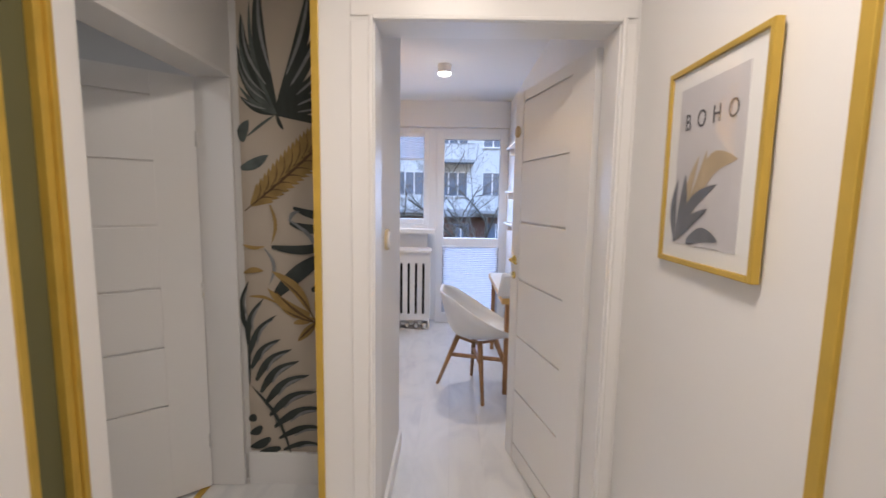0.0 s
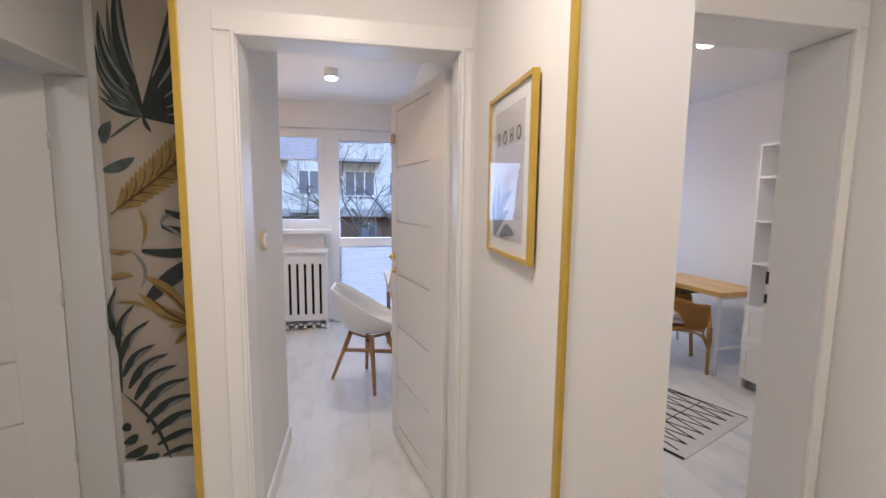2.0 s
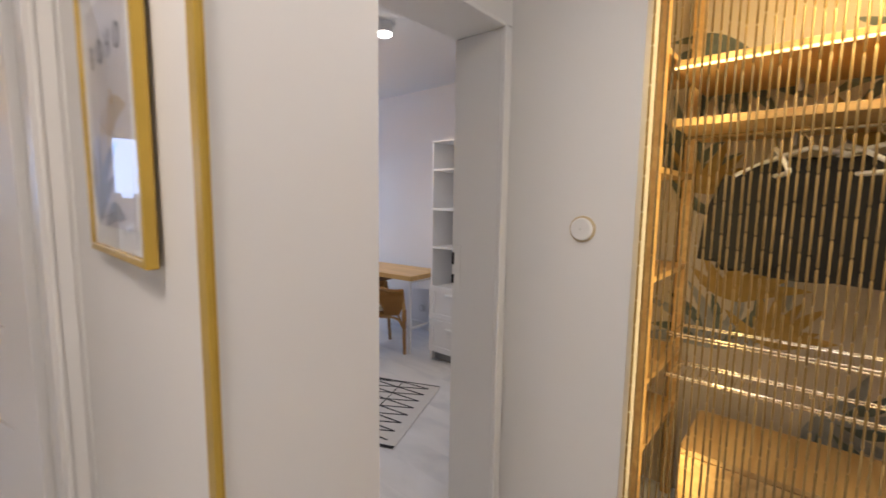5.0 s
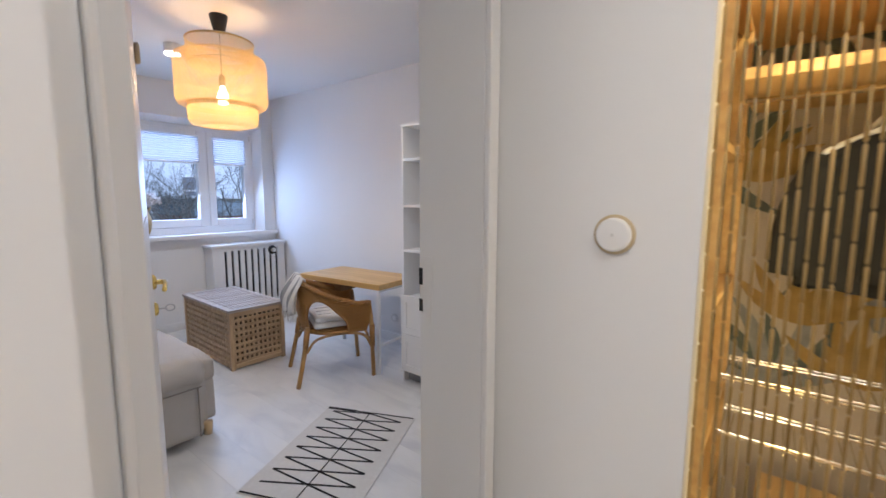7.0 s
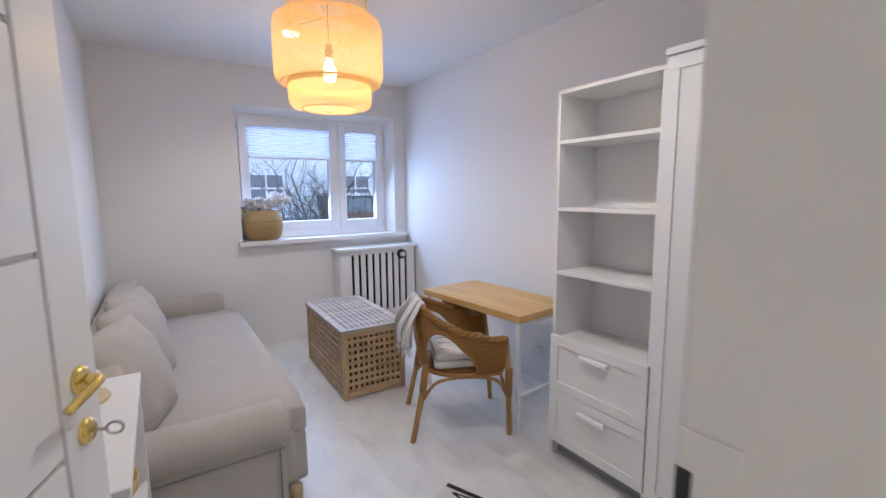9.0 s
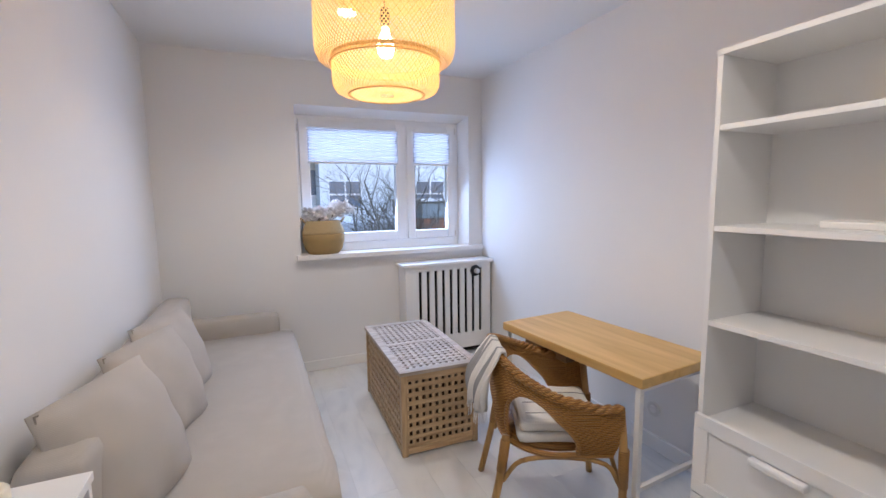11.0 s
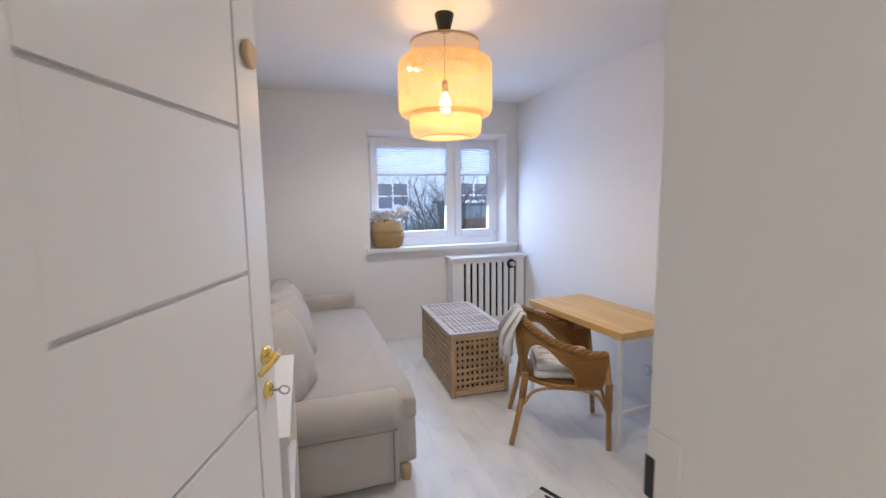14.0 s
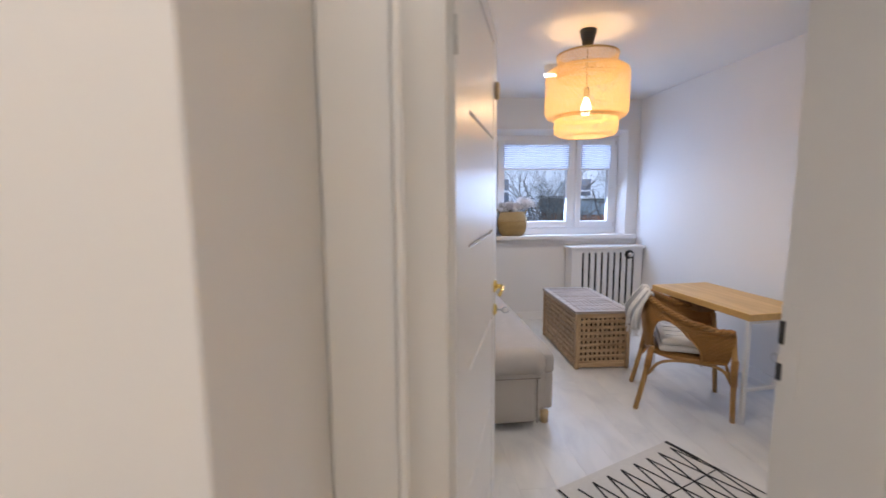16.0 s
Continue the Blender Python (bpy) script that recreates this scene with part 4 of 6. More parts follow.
boxpart("passepartout", pf, MAT_BOARD, -0.010, -0.004, -WY / 2 + 0.014, WY / 2 - 0.014, -WZ / 2 + 0.014, WZ / 2 - 0.014, 0.0)
boxpart("print", pf, PRINT, -0.0115, -0.0103, -0.130, 0.135, -0.195, 0.192, 0.0, "pale grey printed sheet")


def flat_blade(bm, p, q, w, bend, x):
    n0 = len(bm.verts)
    x -= n0 * 0.000006
    blade(bm, p, q, w, bend, 8, 0.0)
    bm.verts.ensure_lookup_table()
    for v in bm.verts[n0:]:
        a, _, z = v.co
        v.co = (x, -a, z)


bm = bmesh.new()
for p, q, w, b in (((-0.115, -0.18), (0.05, -0.05), .035, .12), ((-0.12, -0.185), (-0.12, -0.03), .03, .1), ((-0.11, -0.18), (-0.085, -0.02), .035, -.05), ((-0.06, -0.188), (0.07, -0.175), .035, .12), ((-0.125, -0.19), (0.02, -0.105), .03, .05)):
    flat_blade(bm, p, q, w, b, -0.0126)
part("leaf_motif", bm, INKLEAF, pf)
bm = bmesh.new()
for p, q, w, b in (((-0.10, -0.15), (0.0, 0.03), .04, -.1), ((-0.09, -0.15), (-0.03, 0.02), .03, .05), ((-0.02, -0.07), (0.115, 0.0), .05, .25)):
    flat_blade(bm, p, q, w, b, -0.0122)
part("leaf_motif", bm, INKSAND, pf)
for i, ch in enumerate("BOHO"):
    cu = bpy.data.curves.new("letter", "FONT")
    cu.body, cu.size, cu.extrude, cu.align_x = ch, 0.057, 0.0003, "CENTER"
    cu.materials.append(INK)
    tmp = new("letter_source", cu)
    me = bpy.data.meshes.new_from_object(tmp.evaluated_get(bpy.context.evaluated_depsgraph_get()))
    bpy.data.objects.remove(tmp)
    bpy.data.curves.remove(cu)
    o = part("letter", me, INK, pf)
    o.matrix_basis = Matrix.Translation((-0.0128, 0.092 - i * 0.060, 0.088)) @ pose(0, 0, 0, 90, 0, -90) @ Matrix.Diagonal((0.82, 1, 1, 1))
bm = bmesh.new()
sheet(bm, "x", -0.0155, -WY / 2 + 0.012, WY / 2 - 0.012, -WZ / 2 + 0.012, WZ / 2 - 0.012)
g = part("glazing", bm, PICGLASS, pf, "clear picture glass")
if g.data.polygons[0].normal.x > 0:
    g.data.flip_normals()
g.visible_shadow = False

# ---- round control on the hall wall ----
th = thing("thermostat", pose(1.892, 0.685, 1.308), "round white wall thermostat with a beige ring", "thermostat")
for nm, prof, mt in (("ring", [(0.0001, 0), (0.046, 0), (0.046, 0.006), (0.040, 0.009), (0.0001, 0.009)], RING), ("dial", [(0.0001, 0.009), (0.039, 0.009), (0.038, 0.018), (0.034, 0.021), (0.0001, 0.022)], SATINW), ("button", [(0.0001, 0.022), (0.004, 0.022), (0.004, 0.0235), (0.0001, 0.0235)], SOCKETM)):
    bm = bmesh.new()
    lathe(bm, prof, 32)
    for v in bm.verts:
        x, y, z = v.co
        v.co = (-z, x, y)
    part(nm, bm, mt, th, smooth=False)

# switch in the bright room
sw = thing("light_switch", pose(-0.234, 1.83, 1.27), "round beige-rimmed light switch", "light switch")
for nm, prof, mt in (("ring", [(0.0001, 0), (0.046, 0), (0.046, 0.012), (0.0001, 0.012)], RING), ("rocker", [(0.0001, 0.012), (0.036, 0.012), (0.034, 0.02), (0.0001, 0.021)], SATINW)):
    bm = bmesh.new()
    lathe(bm, prof, 28)
    for v in bm.verts:
        x, y, z = v.co
        v.co = (z, x, y)
    part(nm, bm, mt, sw)


# ---- closet behind the bamboo curtain ----
solid("wall_15", PAPER, [(2.70, 2.84, -1.55, 1.0, 0, H), (2.02, 2.70, 0.86, 1.0, 0, H)], "closet walls papered with large leaves", "wall")
cw = bpy.data.objects["wall_15"]


def closet_leaves():
    def put(blades, material, x):
        bm = bmesh.new()
        for p, q, w, b in blades:
            n0 = len(bm.verts)
            x -= 0.00004
            blade(bm, p, q, w, b, 8, 0)
            bm.verts.ensure_lookup_table()
            for v in bm.verts[n0:]:
                a, _, z = v.co
                v.co = (x, a, z)
        part("leaf_motif", bm, material, cw)
    rnd = random.Random(5)
    dark, gold, teal = [], [], []
    for cy, cz in ((0.35, 2.05), (-0.2, 1.9), (0.1, 1.2), (0.4, 0.75), (-0.5, 0.9), (0.0, 0.55), (-0.8, 1.6), (0.62, 1.55)):
        base = rnd.uniform(0, 6.3)
        for k in range(9):
            a = base + k * 0.33
            L = rnd.uniform(0.22, 0.36)
            (dark if cz > 1.5 or k % 2 else teal).append(((cy, cz), (cy + L * math.cos(a), cz + L * math.sin(a)), 0.05, 0.1))
    for cy, cz in ((0.30, 0.98), (-0.1, 1.62), (0.45, 1.45), (-0.45, 0.6), (0.15, 0.80)):
        for k in range(8):
            a = 0.6 + k * 0.32
            L = rnd.uniform(0.14, 0.26)
            gold.append(((cy, cz), (cy + L * math.cos(a), cz + L * math.sin(a)), 0.045, -0.08))
    put(dark, LEAFT, 2.6990)
    put(teal, LEAFS, 2.6950)
    put(gold, LEAFG, 2.6930)


closet_leaves()
cs = thing("closet_shelves", pose(2.075, 0.50, 0), "narrow open pine shelf unit inside the closet", "shelf unit")
for x in (0.0, 0.555):
    boxpart("upright", cs, PINE, x, x + 0.035, 0.0, 0.045, 0, 2.3, 0.002)
    boxpart("upright", cs, PINE, x, x + 0.035, 0.31, 0.345, 0, 2.3, 0.002)
for z in (1.93, 1.52, 1.12, 0.73, 0.46):
    boxpart("shelf", cs, PINE, 0.0, 0.59, 0.046, 0.309, z - 0.011, z + 0.011, 0.002)
    boxpart("shelf_edge", cs, PINE, 0.036, 0.554, 0.004, 0.0455, z - 0.011, z + 0.011, 0.002)
for z in (1.885, 1.685):
    cl = thing("closet_shelf", pose(2.16, -1.1, z), "long pine closet shelf above the hanging rail", "shelf")
    boxpart("board", cl, PINE, 0.022, 0.535, 0, 1.59, -0.012, 0.012, 0.002)
    boxpart("front_lip", cl, PINE, 0.0, 0.0215, 0, 1.59, -0.014, 0.014, 0.003)
    for y in (0.25, 1.25):
        boxpart("bracket", cl, STEEL, 0.40, 0.535, y, y + 0.02, -0.06, -0.0125, 0.002)
led = thing("led_strip", pose(0, 0, 0), "warm light strips in the closet", "light strip")
boxpart("strip", led, LED, 2.150, 2.158, -1.1, 0.49, 1.866, 1.874, 0.0)
hr = thing("clothes_rail", pose(2.36, 0, 1.655), "thin metal clothes rail in the closet", "clothes rail")
bm = bmesh.new()
tube(bm, [(0, -1.1, 0), (0, 0.49, 0)], 0.008, 10)
part("rod", bm, CHROME, hr, smooth=True)


def hanger(m, coat):
    t = thing("clothes_hanger", m, "white plastic clothes hanger on the rail", "clothes hanger", "hangers on the rail")
    bm = bmesh.new()
    tube(bm, arc([(0, 0, 0.0), (0.015, 0, 0.012), (0.02, 0, -0.02), (0, 0, -0.045), (0, 0, -0.065)], 4), 0.003, 6)
    part("hook", bm, CHROME, t, smooth=True)
    bm = bmesh.new()
    tube(bm, arc([(0, 0, -0.06), (0.08, 0, -0.085), (0.19, 0, -0.135), (0.21, 0, -0.15), (0.18, 0, -0.155), (0, 0, -0.155), (-0.18, 0, -0.155), (-0.21, 0, -0.15), (-0.19, 0, -0.135), (-0.08, 0, -0.085), (0, 0, -0.06)], 4), 0.008, 8)
    part("yoke", bm, SATINW, t, smooth=True)
    if coat:
        c = thing("black_coat", m, "black garment hanging in the closet", "coat")
        bm = bmesh.new()
        rows = [(-0.10, 0.05, 0.03), (-0.125, 0.15, 0.045), (-0.17, 0.225, 0.055), (-0.30, 0.235, 0.06), (-0.50, 0.25, 0.065)]
        rings = []
        for z, hw, hd in rows:
            rings.append([bm.verts.new((hw * math.cos(a) * (1 + 0.03 * math.sin(5 * a)), hd * math.sin(a) * (1 + 0.15 * math.sin(7 * a + z * 9)), z + 0.01 * math.sin(3 * a))) for a in [2 * math.pi * k / 28 for k in range(28)]])
        for a, b in zip(rings, rings[1:]):
            for k in range(28):
                bm.faces.new((a[k], a[(k + 1) % 28], b[(k + 1) % 28], b[k]))
        bm.faces.new(rings[0])
        part("body", bm, COAT, c, smooth=True)
        for s in (-1, 1):
            bm = bmesh.new()
            tube(bm, arc([(s * 0.20, 0, -0.16), (s * 0.255, 0, -0.30), (s * 0.275, 0.01, -0.47)], 5), 0.05, 10, 0.04)
            part("sleeve", bm, COAT, c, smooth=True)


for i, y in enumerate((0.20, 0.10, 0.02, -0.08, -0.35)):
    hanger(pose(2.36, y, 1.655, 0, 0, 82 + 5 * i if i in (1, 3) else 14 + 9 * i), i in (1, 3))
for z in (0.87, 0.70):
    rk = thing("wire_shelf", pose(2.30, 0, z), "chromed wire shoe shelf in the closet", "wire shelf", "wire shelves")
    bm = bmesh.new()
    for x in (0.0, 0.03, 0.22, 0.25):
        tube(bm, [(x, -1.1, 0.02 if x in (0.0,) else 0.0), (x, 0.49, 0.02 if x in (0.0,) else 0.0)], 0.004, 6)
    part("long_wire", bm, CHROME, rk)
    bm = bmesh.new()
    for k in range(64):
        y = -1.09 + k * 0.025
        tube(bm, [(0, y, 0.0), (0.25, y, 0.0)], 0.0018, 4)
    tagged(part("wire_grid", bm, CHROME, rk), kind="stuff")
cp = thing("closet_cabinet", pose(2.16, -0.355, 0), "low pine drawer base in the closet", "cabinet")
boxpart("body", cp, PINE, 0.02, 0.395, -0.745, 0.745, 0.0, 0.478, 0.002)
boxpart("top", cp, PINE, 0.0, 0.395, -0.745, 0.745, 0.480, 0.50, 0.003)
for k in range(3):
    y = -0.745 + k * 0.4967
    boxpart("drawer_front", cp, PINE, 0.0, 0.018, y + 0.002, y + 0.4947, 0.06, 0.476, 0.003)

# bamboo strand curtain
bc = thing("bamboo_curtain", pose(1.935, 0, 2.30), "gold-lit curtain of bamboo bead strands", "curtain")
boxpart("head_rail", bc, PINE, -0.02, 0.02, -1.15, 0.512, -0.012, 0.018, 0.003)
strands = []
for v in range(4):
    rnd = random.Random(40 + v)
    bm = bmesh.new()
    z, prof = -0.02, []
    while z > -2.26:
        L = rnd.uniform(0.075, 0.12)
        prof += [(0.0012, z), (0.0038, z - 0.003), (0.0034, z - L / 2), (0.0038, z - L + 0.003), (0.0012, z - L)]
        z -= L + 0.003
    lathe(bm, prof, 6)
    strands.append(mesh_of("strand", bm, CURTAIN, True))
rnd = random.Random(3)
for k in range(81):
    y = 0.507 - k * 0.0205 + rnd.uniform(-0.0015, 0.0015)
    o = part("strand", strands[k % 4], CURTAIN, bc)
    o.matrix_basis = Matrix.Translation((rnd.uniform(-0.006, 0.006), y, 0)) @ pose(0, 0, 0, rnd.uniform(-0.05, 0.05), rnd.uniform(-0.1, 0.1), rnd.uniform(0, 360))


# ---- study: sofa bed ----
def soft_box(bm, x0, x1, y0, y1, z0, z1, r=0.04, nx=8, ny=14, nz=4, sag=0.0, seed=0, wrinkle=0.004):
    """Rounded upholstered block with slight sag and wrinkles."""
    cx, cy, cz = (x0 + x1) / 2, (y0 + y1) / 2, (z0 + z1) / 2
    hx, hy, hz = (x1 - x0) / 2, (y1 - y0) / 2, (z1 - z0) / 2
    tmp = bmesh.new()
    bmesh.ops.create_cube(tmp, size=2)
    bmesh.ops.subdivide_edges(tmp, edges=tmp.edges[:], cuts=9, use_grid_fill=True)
    rnd = random.Random(seed)
    a, b = rnd.uniform(0, 6), rnd.uniform(0, 6)
    made = {}
    for v in tmp.verts:
        p = Vector((v.co.x * hx, v.co.y * hy, v.co.z * hz))
        q = Vector((max(-hx + r, min(hx - r, p.x)), max(-hy + r, min(hy - r, p.y)), max(-hz + r, min(hz - r, p.z))))
        d = p - q
        if d.length > 1e-6:
            p = q + d.normalized() * r
        if v.co.z > 0:
            p.z -= sag * math.cos(v.co.x * 1.5) * math.cos(v.co.y * 1.5)
        w = wrinkle * (math.sin(17 * p.y + 5 * p.x + a) + math.sin(23 * p.x - 9 * p.z + b)) * 0.5
        p += Vector((w, w * 0.5, w * 0.6))
        made[v.index] = bm.verts.new(p + Vector((cx, cy, cz)))
    for f in tmp.faces:
        bm.faces.new([made[v.index] for v in f.verts])
    tmp.free()


so = thing("sofa_bed", pose(0, 0, 0), "light beige fabric sofa bed with loose cover and round wooden feet", "sofa")


def sofa_part(name, b, r, seed, sag=0.0, wr=0.003, label=""):
    bm = bmesh.new()
    soft_box(bm, *b, r=r, seed=seed, sag=sag, wrinkle=wr)
    return part(name, bm, SOFA, so, label, smooth=True)


sofa_part("base", (1.19, 1.93, 2.98, 5.10, 0.06, 0.34), 0.02, 1)
sofa_part("front_skirt", (1.86, 1.985, 3.00, 5.08, 0.06, 0.325), 0.025, 2, wr=0.004)
sofa_part("seat", (1.30, 2.00, 2.99, 5.06, 0.30, 0.455), 0.045, 3, 0.012, 0.004)
near = sofa_part("armrest", (1.16, 1.86, 2.86, 3.04, 0.05, 0.425), 0.03, 4, wr=0.003)
bm = bmesh.new()
n, rings = 20, []
for i in range(n + 1):
    u = i / n
    x = 1.15 + 0.745 * u
    rr = 0.098 if u < 0.96 else 0.098 * math.sqrt(max(0.0, 1 - ((u - 0.96) / 0.041) ** 2)) + 0.012
    rings.append([bm.verts.new((x + 0.006 * math.sin(6 * a), 2.948 + rr * 1.08 * math.cos(a) * (1 + 0.03 * math.sin(13 * u + 2 * a)), 0.418 + rr * 0.95 * math.sin(a) * (1 + 0.02 * math.sin(21 * u)))) for a in [2 * math.pi * k / 18 for k in range(18)]])
for a, b in zip(rings, rings[1:]):
    for k in range(18):
        bm.faces.new((a[k], a[(k + 1) % 18], b[(k + 1) % 18], b[k]))
bm.faces.new(rings[-1])
bm.faces.new(rings[0])
part("armrest_roll", bm, SOFA, so, "rounded armrest top", smooth=True)
sofa_part("far_armrest", (1.20, 1.90, 5.04, 5.20, 0.05, 0.58), 0.05, 5)
sofa_part("backrest", (1.135, 1.33, 2.95, 5.12, 0.30, 0.78), 0.06, 6, 0.0, 0.006)
for y in (2.93,):
    bm = bmesh.new()
    tube(bm, [(1.83, 2.853, 0.06), (1.83, 2.853, 0.34)], 0.004, 6)
    part("seam", bm, PIPING, near)
    bm = bmesh.new()
    tube(bm, [(1.17, 2.853, 0.345), (1.85, 2.853, 0.345)], 0.004, 6)
    part("seam", bm, PIPING, near)
for x, y in ((1.915, 2.965), (1.915, 5.05), (1.22, 2.965), (1.22, 5.05)):
    bm = bmesh.new()
    lathe(bm, [(0.0001, 0), (0.022, 0), (0.027, 0.075), (0.0001, 0.075)], 16, x, y)
    part("foot", bm, LIGHTWOOD, so, "round pale wooden foot", smooth=True)


def scatter_cushion(m, w, h, d, seed, label):
    t = thing("scatter_cushion", m, label, "cushion", "cushions on the sofa")
    bm = bmesh.new()
    pillow_mesh(bm, w, h, d, seed)
    part("cover", bm, SOFA, t, smooth=True)
    bm = bmesh.new()
    for s in (1, -1):
        tube(bm, [(0.0, s * (w / 2 - 0.05), h / 2 - 0.012), (0.004, s * (w / 2 - 0.018), h / 2 - 0.008), (0.0, s * (w / 2 - 0.01), h / 2 - 0.05)], 0.004, 6)
    part("piping", bm, PIPING, t, "darker corner piping")


scatter_cushion(pose(1.325, 3.25, 0.64, 0, -20, -20), 0.48, 0.48, 0.20, 1, "large beige cushion leaning on the sofa back by the armrest")
scatter_cushion(pose(1.345, 3.74, 0.635, 0, -19, -22), 0.46, 0.46, 0.18, 2, "beige cushion leaning in the middle of the sofa")
scatter_cushion(pose(1.34, 4.16, 0.63, 0, -19, -22), 0.44, 0.45, 0.17, 3, "beige cushion at the far end of the sofa")

# ---- low white cabinet with candles ----
cb = thing("cabinet", pose(1.128, 2.08, 0), "low white open cabinet beside the sofa", "cabinet")
boxpart("top", cb, SATINW, 0, 0.256, 0, 0.70, 0.80, 0.822, 0.002)
boxpart("side_panel", cb, SATINW, 0, 0.25, 0, 0.018, 0, 0.80, 0.002)
boxpart("side_panel", cb, SATINW, 0, 0.25, 0.682, 0.70, 0, 0.80, 0.002)
boxpart("back_panel", cb, SATINW, 0, 0.012, 0.018, 0.682, 0.05, 0.80, 0.0)
boxpart("shelf", cb, SATINW, 0.012, 0.245, 0.018, 0.682, 0.42, 0.438, 0.002)
boxpart("bottom", cb, SATINW, 0.012, 0.245, 0.018, 0.682, 0.05, 0.068, 0.002)
bw = thing("wooden_bowl", pose(1.27, 2.66, 0.518), "light wooden bowl inside the cabinet", "bowl")
bm = bmesh.new()
lathe(bm, [(0.0001, 0.0), (0.05, 0.0), (0.085, 0.05), (0.09, 0.09), (0.085, 0.09), (0.06, 0.02), (0.0001, 0.015)], 24)
part("body", bm, LIGHTWOOD, bw, smooth=True)
bw.location.z = 0.438
tr = thing("candle_tray", pose(1.225, 2.615, 0.822), "round woven straw candle tray", "tray")
bm = bmesh.new()
lathe(bm, [(0.0001, 0), (0.088, 0), (0.092, 0.005), (0.088, 0.011), (0.0001, 0.010)], 32)
part("disc", bm, LIGHTWOOD, tr, smooth=True)
for x, y, r, h, lab in ((1.205, 2.565, 0.031, 0.075, "short cream pillar candle"), (1.180, 2.650, 0.030, 0.125, "tall cream pillar candle"), (1.262, 2.640, 0.034, 0.066, "wide cream pillar candle")):
    c = thing("candle", pose(x, y, 0.832), lab, "candle", "candles on the tray")
    bm = bmesh.new()
    lathe(bm, [(0.0001, 0), (r - 0.002, 0), (r, 0.003), (r, h - 0.006), (r - 0.005, h), (r * 0.6, h - 0.004), (0.0001, h - 0.006)], 24)
    part("wax", bm, WAX, c, smooth=True)
    bm = bmesh.new()
    tube(bm, [(0, 0, h - 0.006), (0.001, 0, h + 0.003)], 0.0010, 5)
    part("wick", bm, BLACK, c)

# ---- lattice chest ----
ch = thing("storage_chest", pose(2.443, 3.753, 0, 0, 0, -2.0), "oiled acacia storage chest with lattice sides and lid", "chest")
CW, CL, CH = 0.465, 0.937, 0.497
PT = 0.035
for x, y in ((0, 0), (CW - PT, 0), (0, CL - PT), (CW - PT, CL - PT)):
    boxpart("corner_post", ch, ACACIA, x, x + PT, y, y + PT, 0, CH - 0.022, 0.003)


def lattice(name, parent, origin, ux, uz, w, h, n, rows, normal):
    """Crossed slats over w by h; uprights behind, crosspieces in front."""
    p = thing_part(name, parent, Matrix.Identity(4))
    o, ux, uz, nn = Vector(origin), Vector(ux), Vector(uz), Vector(normal)

    def bar(nm, a, b, width, depth0, depth1, across):
        bm = bmesh.new()
        vs = []
        for e in (a, b):
            for s in (-width / 2, width / 2):
                for d in (depth0, depth1):
                    vs.append(bm.verts.new(e + across * s + nn * d))
        for q in ((0, 1, 3, 2), (4, 6, 7, 5), (0, 4, 5, 1), (2, 3, 7, 6), (0, 2, 6, 4), (1, 5, 7, 3)):
            bm.faces.new([vs[i] for i in q])
        return part(nm, bm, ACACIA if abs((b - a).normalized().z) > 0.5 else ACACIA_X, p)
    sx, sz = w / n, h / rows
    for i in range(n + 1):
        bar("slat", o + ux * (i * sx), o + ux * (i * sx) + uz * h, sx * 0.50, -0.012, 0.0012, ux)
    for j in range(rows + 1):
        bar("slat", o + uz * (j * sz), o + uz * (j * sz) + ux * w, sz * 0.50, -0.004, 0.003, uz)


z0, hh = 0.055, 0.40
lattice("end_panel", ch, (PT, 0.012, z0), (1, 0, 0), (0, 0, 1), CW - 2 * PT, hh, 10, 8, (0, -1, 0))
lattice("end_panel", ch, (PT, CL - 0.012, z0), (1, 0, 0), (0, 0, 1), CW - 2 * PT, hh, 10, 8, (0, 1, 0))
lattice("side_panel", ch, (0.012, PT, z0), (0, 1, 0), (0, 0, 1), CL - 2 * PT, hh, 21, 8, (-1, 0, 0))
lattice("side_panel", ch, (CW - 0.012, PT, z0), (0, 1, 0), (0, 0, 1), CL - 2 * PT, hh, 21, 8, (1, 0, 0))
for z in (0.012, CH - 0.06):
    for b in ((PT, CW - PT, 0.003, 0.025), (PT, CW - PT, CL - 0.025, CL - 0.003)):
        boxpart("rail", ch, ACACIA_X, b[0], b[1], b[2], b[3], z, z + 0.036, 0.002)
    for b in ((0.003, 0.025), (CW - 0.025, CW - 0.003)):
        boxpart("rail", ch, ACACIA_X, b[0], b[1], PT, CL - PT, z, z + 0.036, 0.002)
lid = thing_part("lid", ch, Matrix.Identity(4), "lattice lid in two halves")
for b in ((-0.008, CW + 0.008, -0.008, 0.035), (-0.008, CW + 0.008, CL - 0.035, CL + 0.008), (-0.008, 0.035, 0.0355, CL - 0.0355), (CW - 0.035, CW + 0.008, 0.0355, CL - 0.0355), (0.0355, CW - 0.0355, CL / 2 - 0.016, CL / 2 + 0.016)):
    boxpart("lid_frame", lid, ACACIA_LID, b[0], b[1], b[2], b[3], CH - 0.022, CH, 0.002)
for a, b in ((0.036, CL / 2 - 0.0165), (CL / 2 + 0.0165, CL - 0.036)):
    ny, nx = 10, 10
    for i in range(nx + 1):
        x = 0.036 + (CW - 0.072) * i / nx
        boxpart("slat", lid, ACACIA_LID, x - 0.011, x + 0.011, a, b, CH - 0.016, CH - 0.0028, 0.0)
    for j in range(ny + 1):
        y = a + (b - a) * j / ny
        boxpart("slat", lid, ACACIA_LID, 0.036, CW - 0.036, y - 0.011, y + 0.011, CH - 0.0088, CH - 0.002, 0.0)
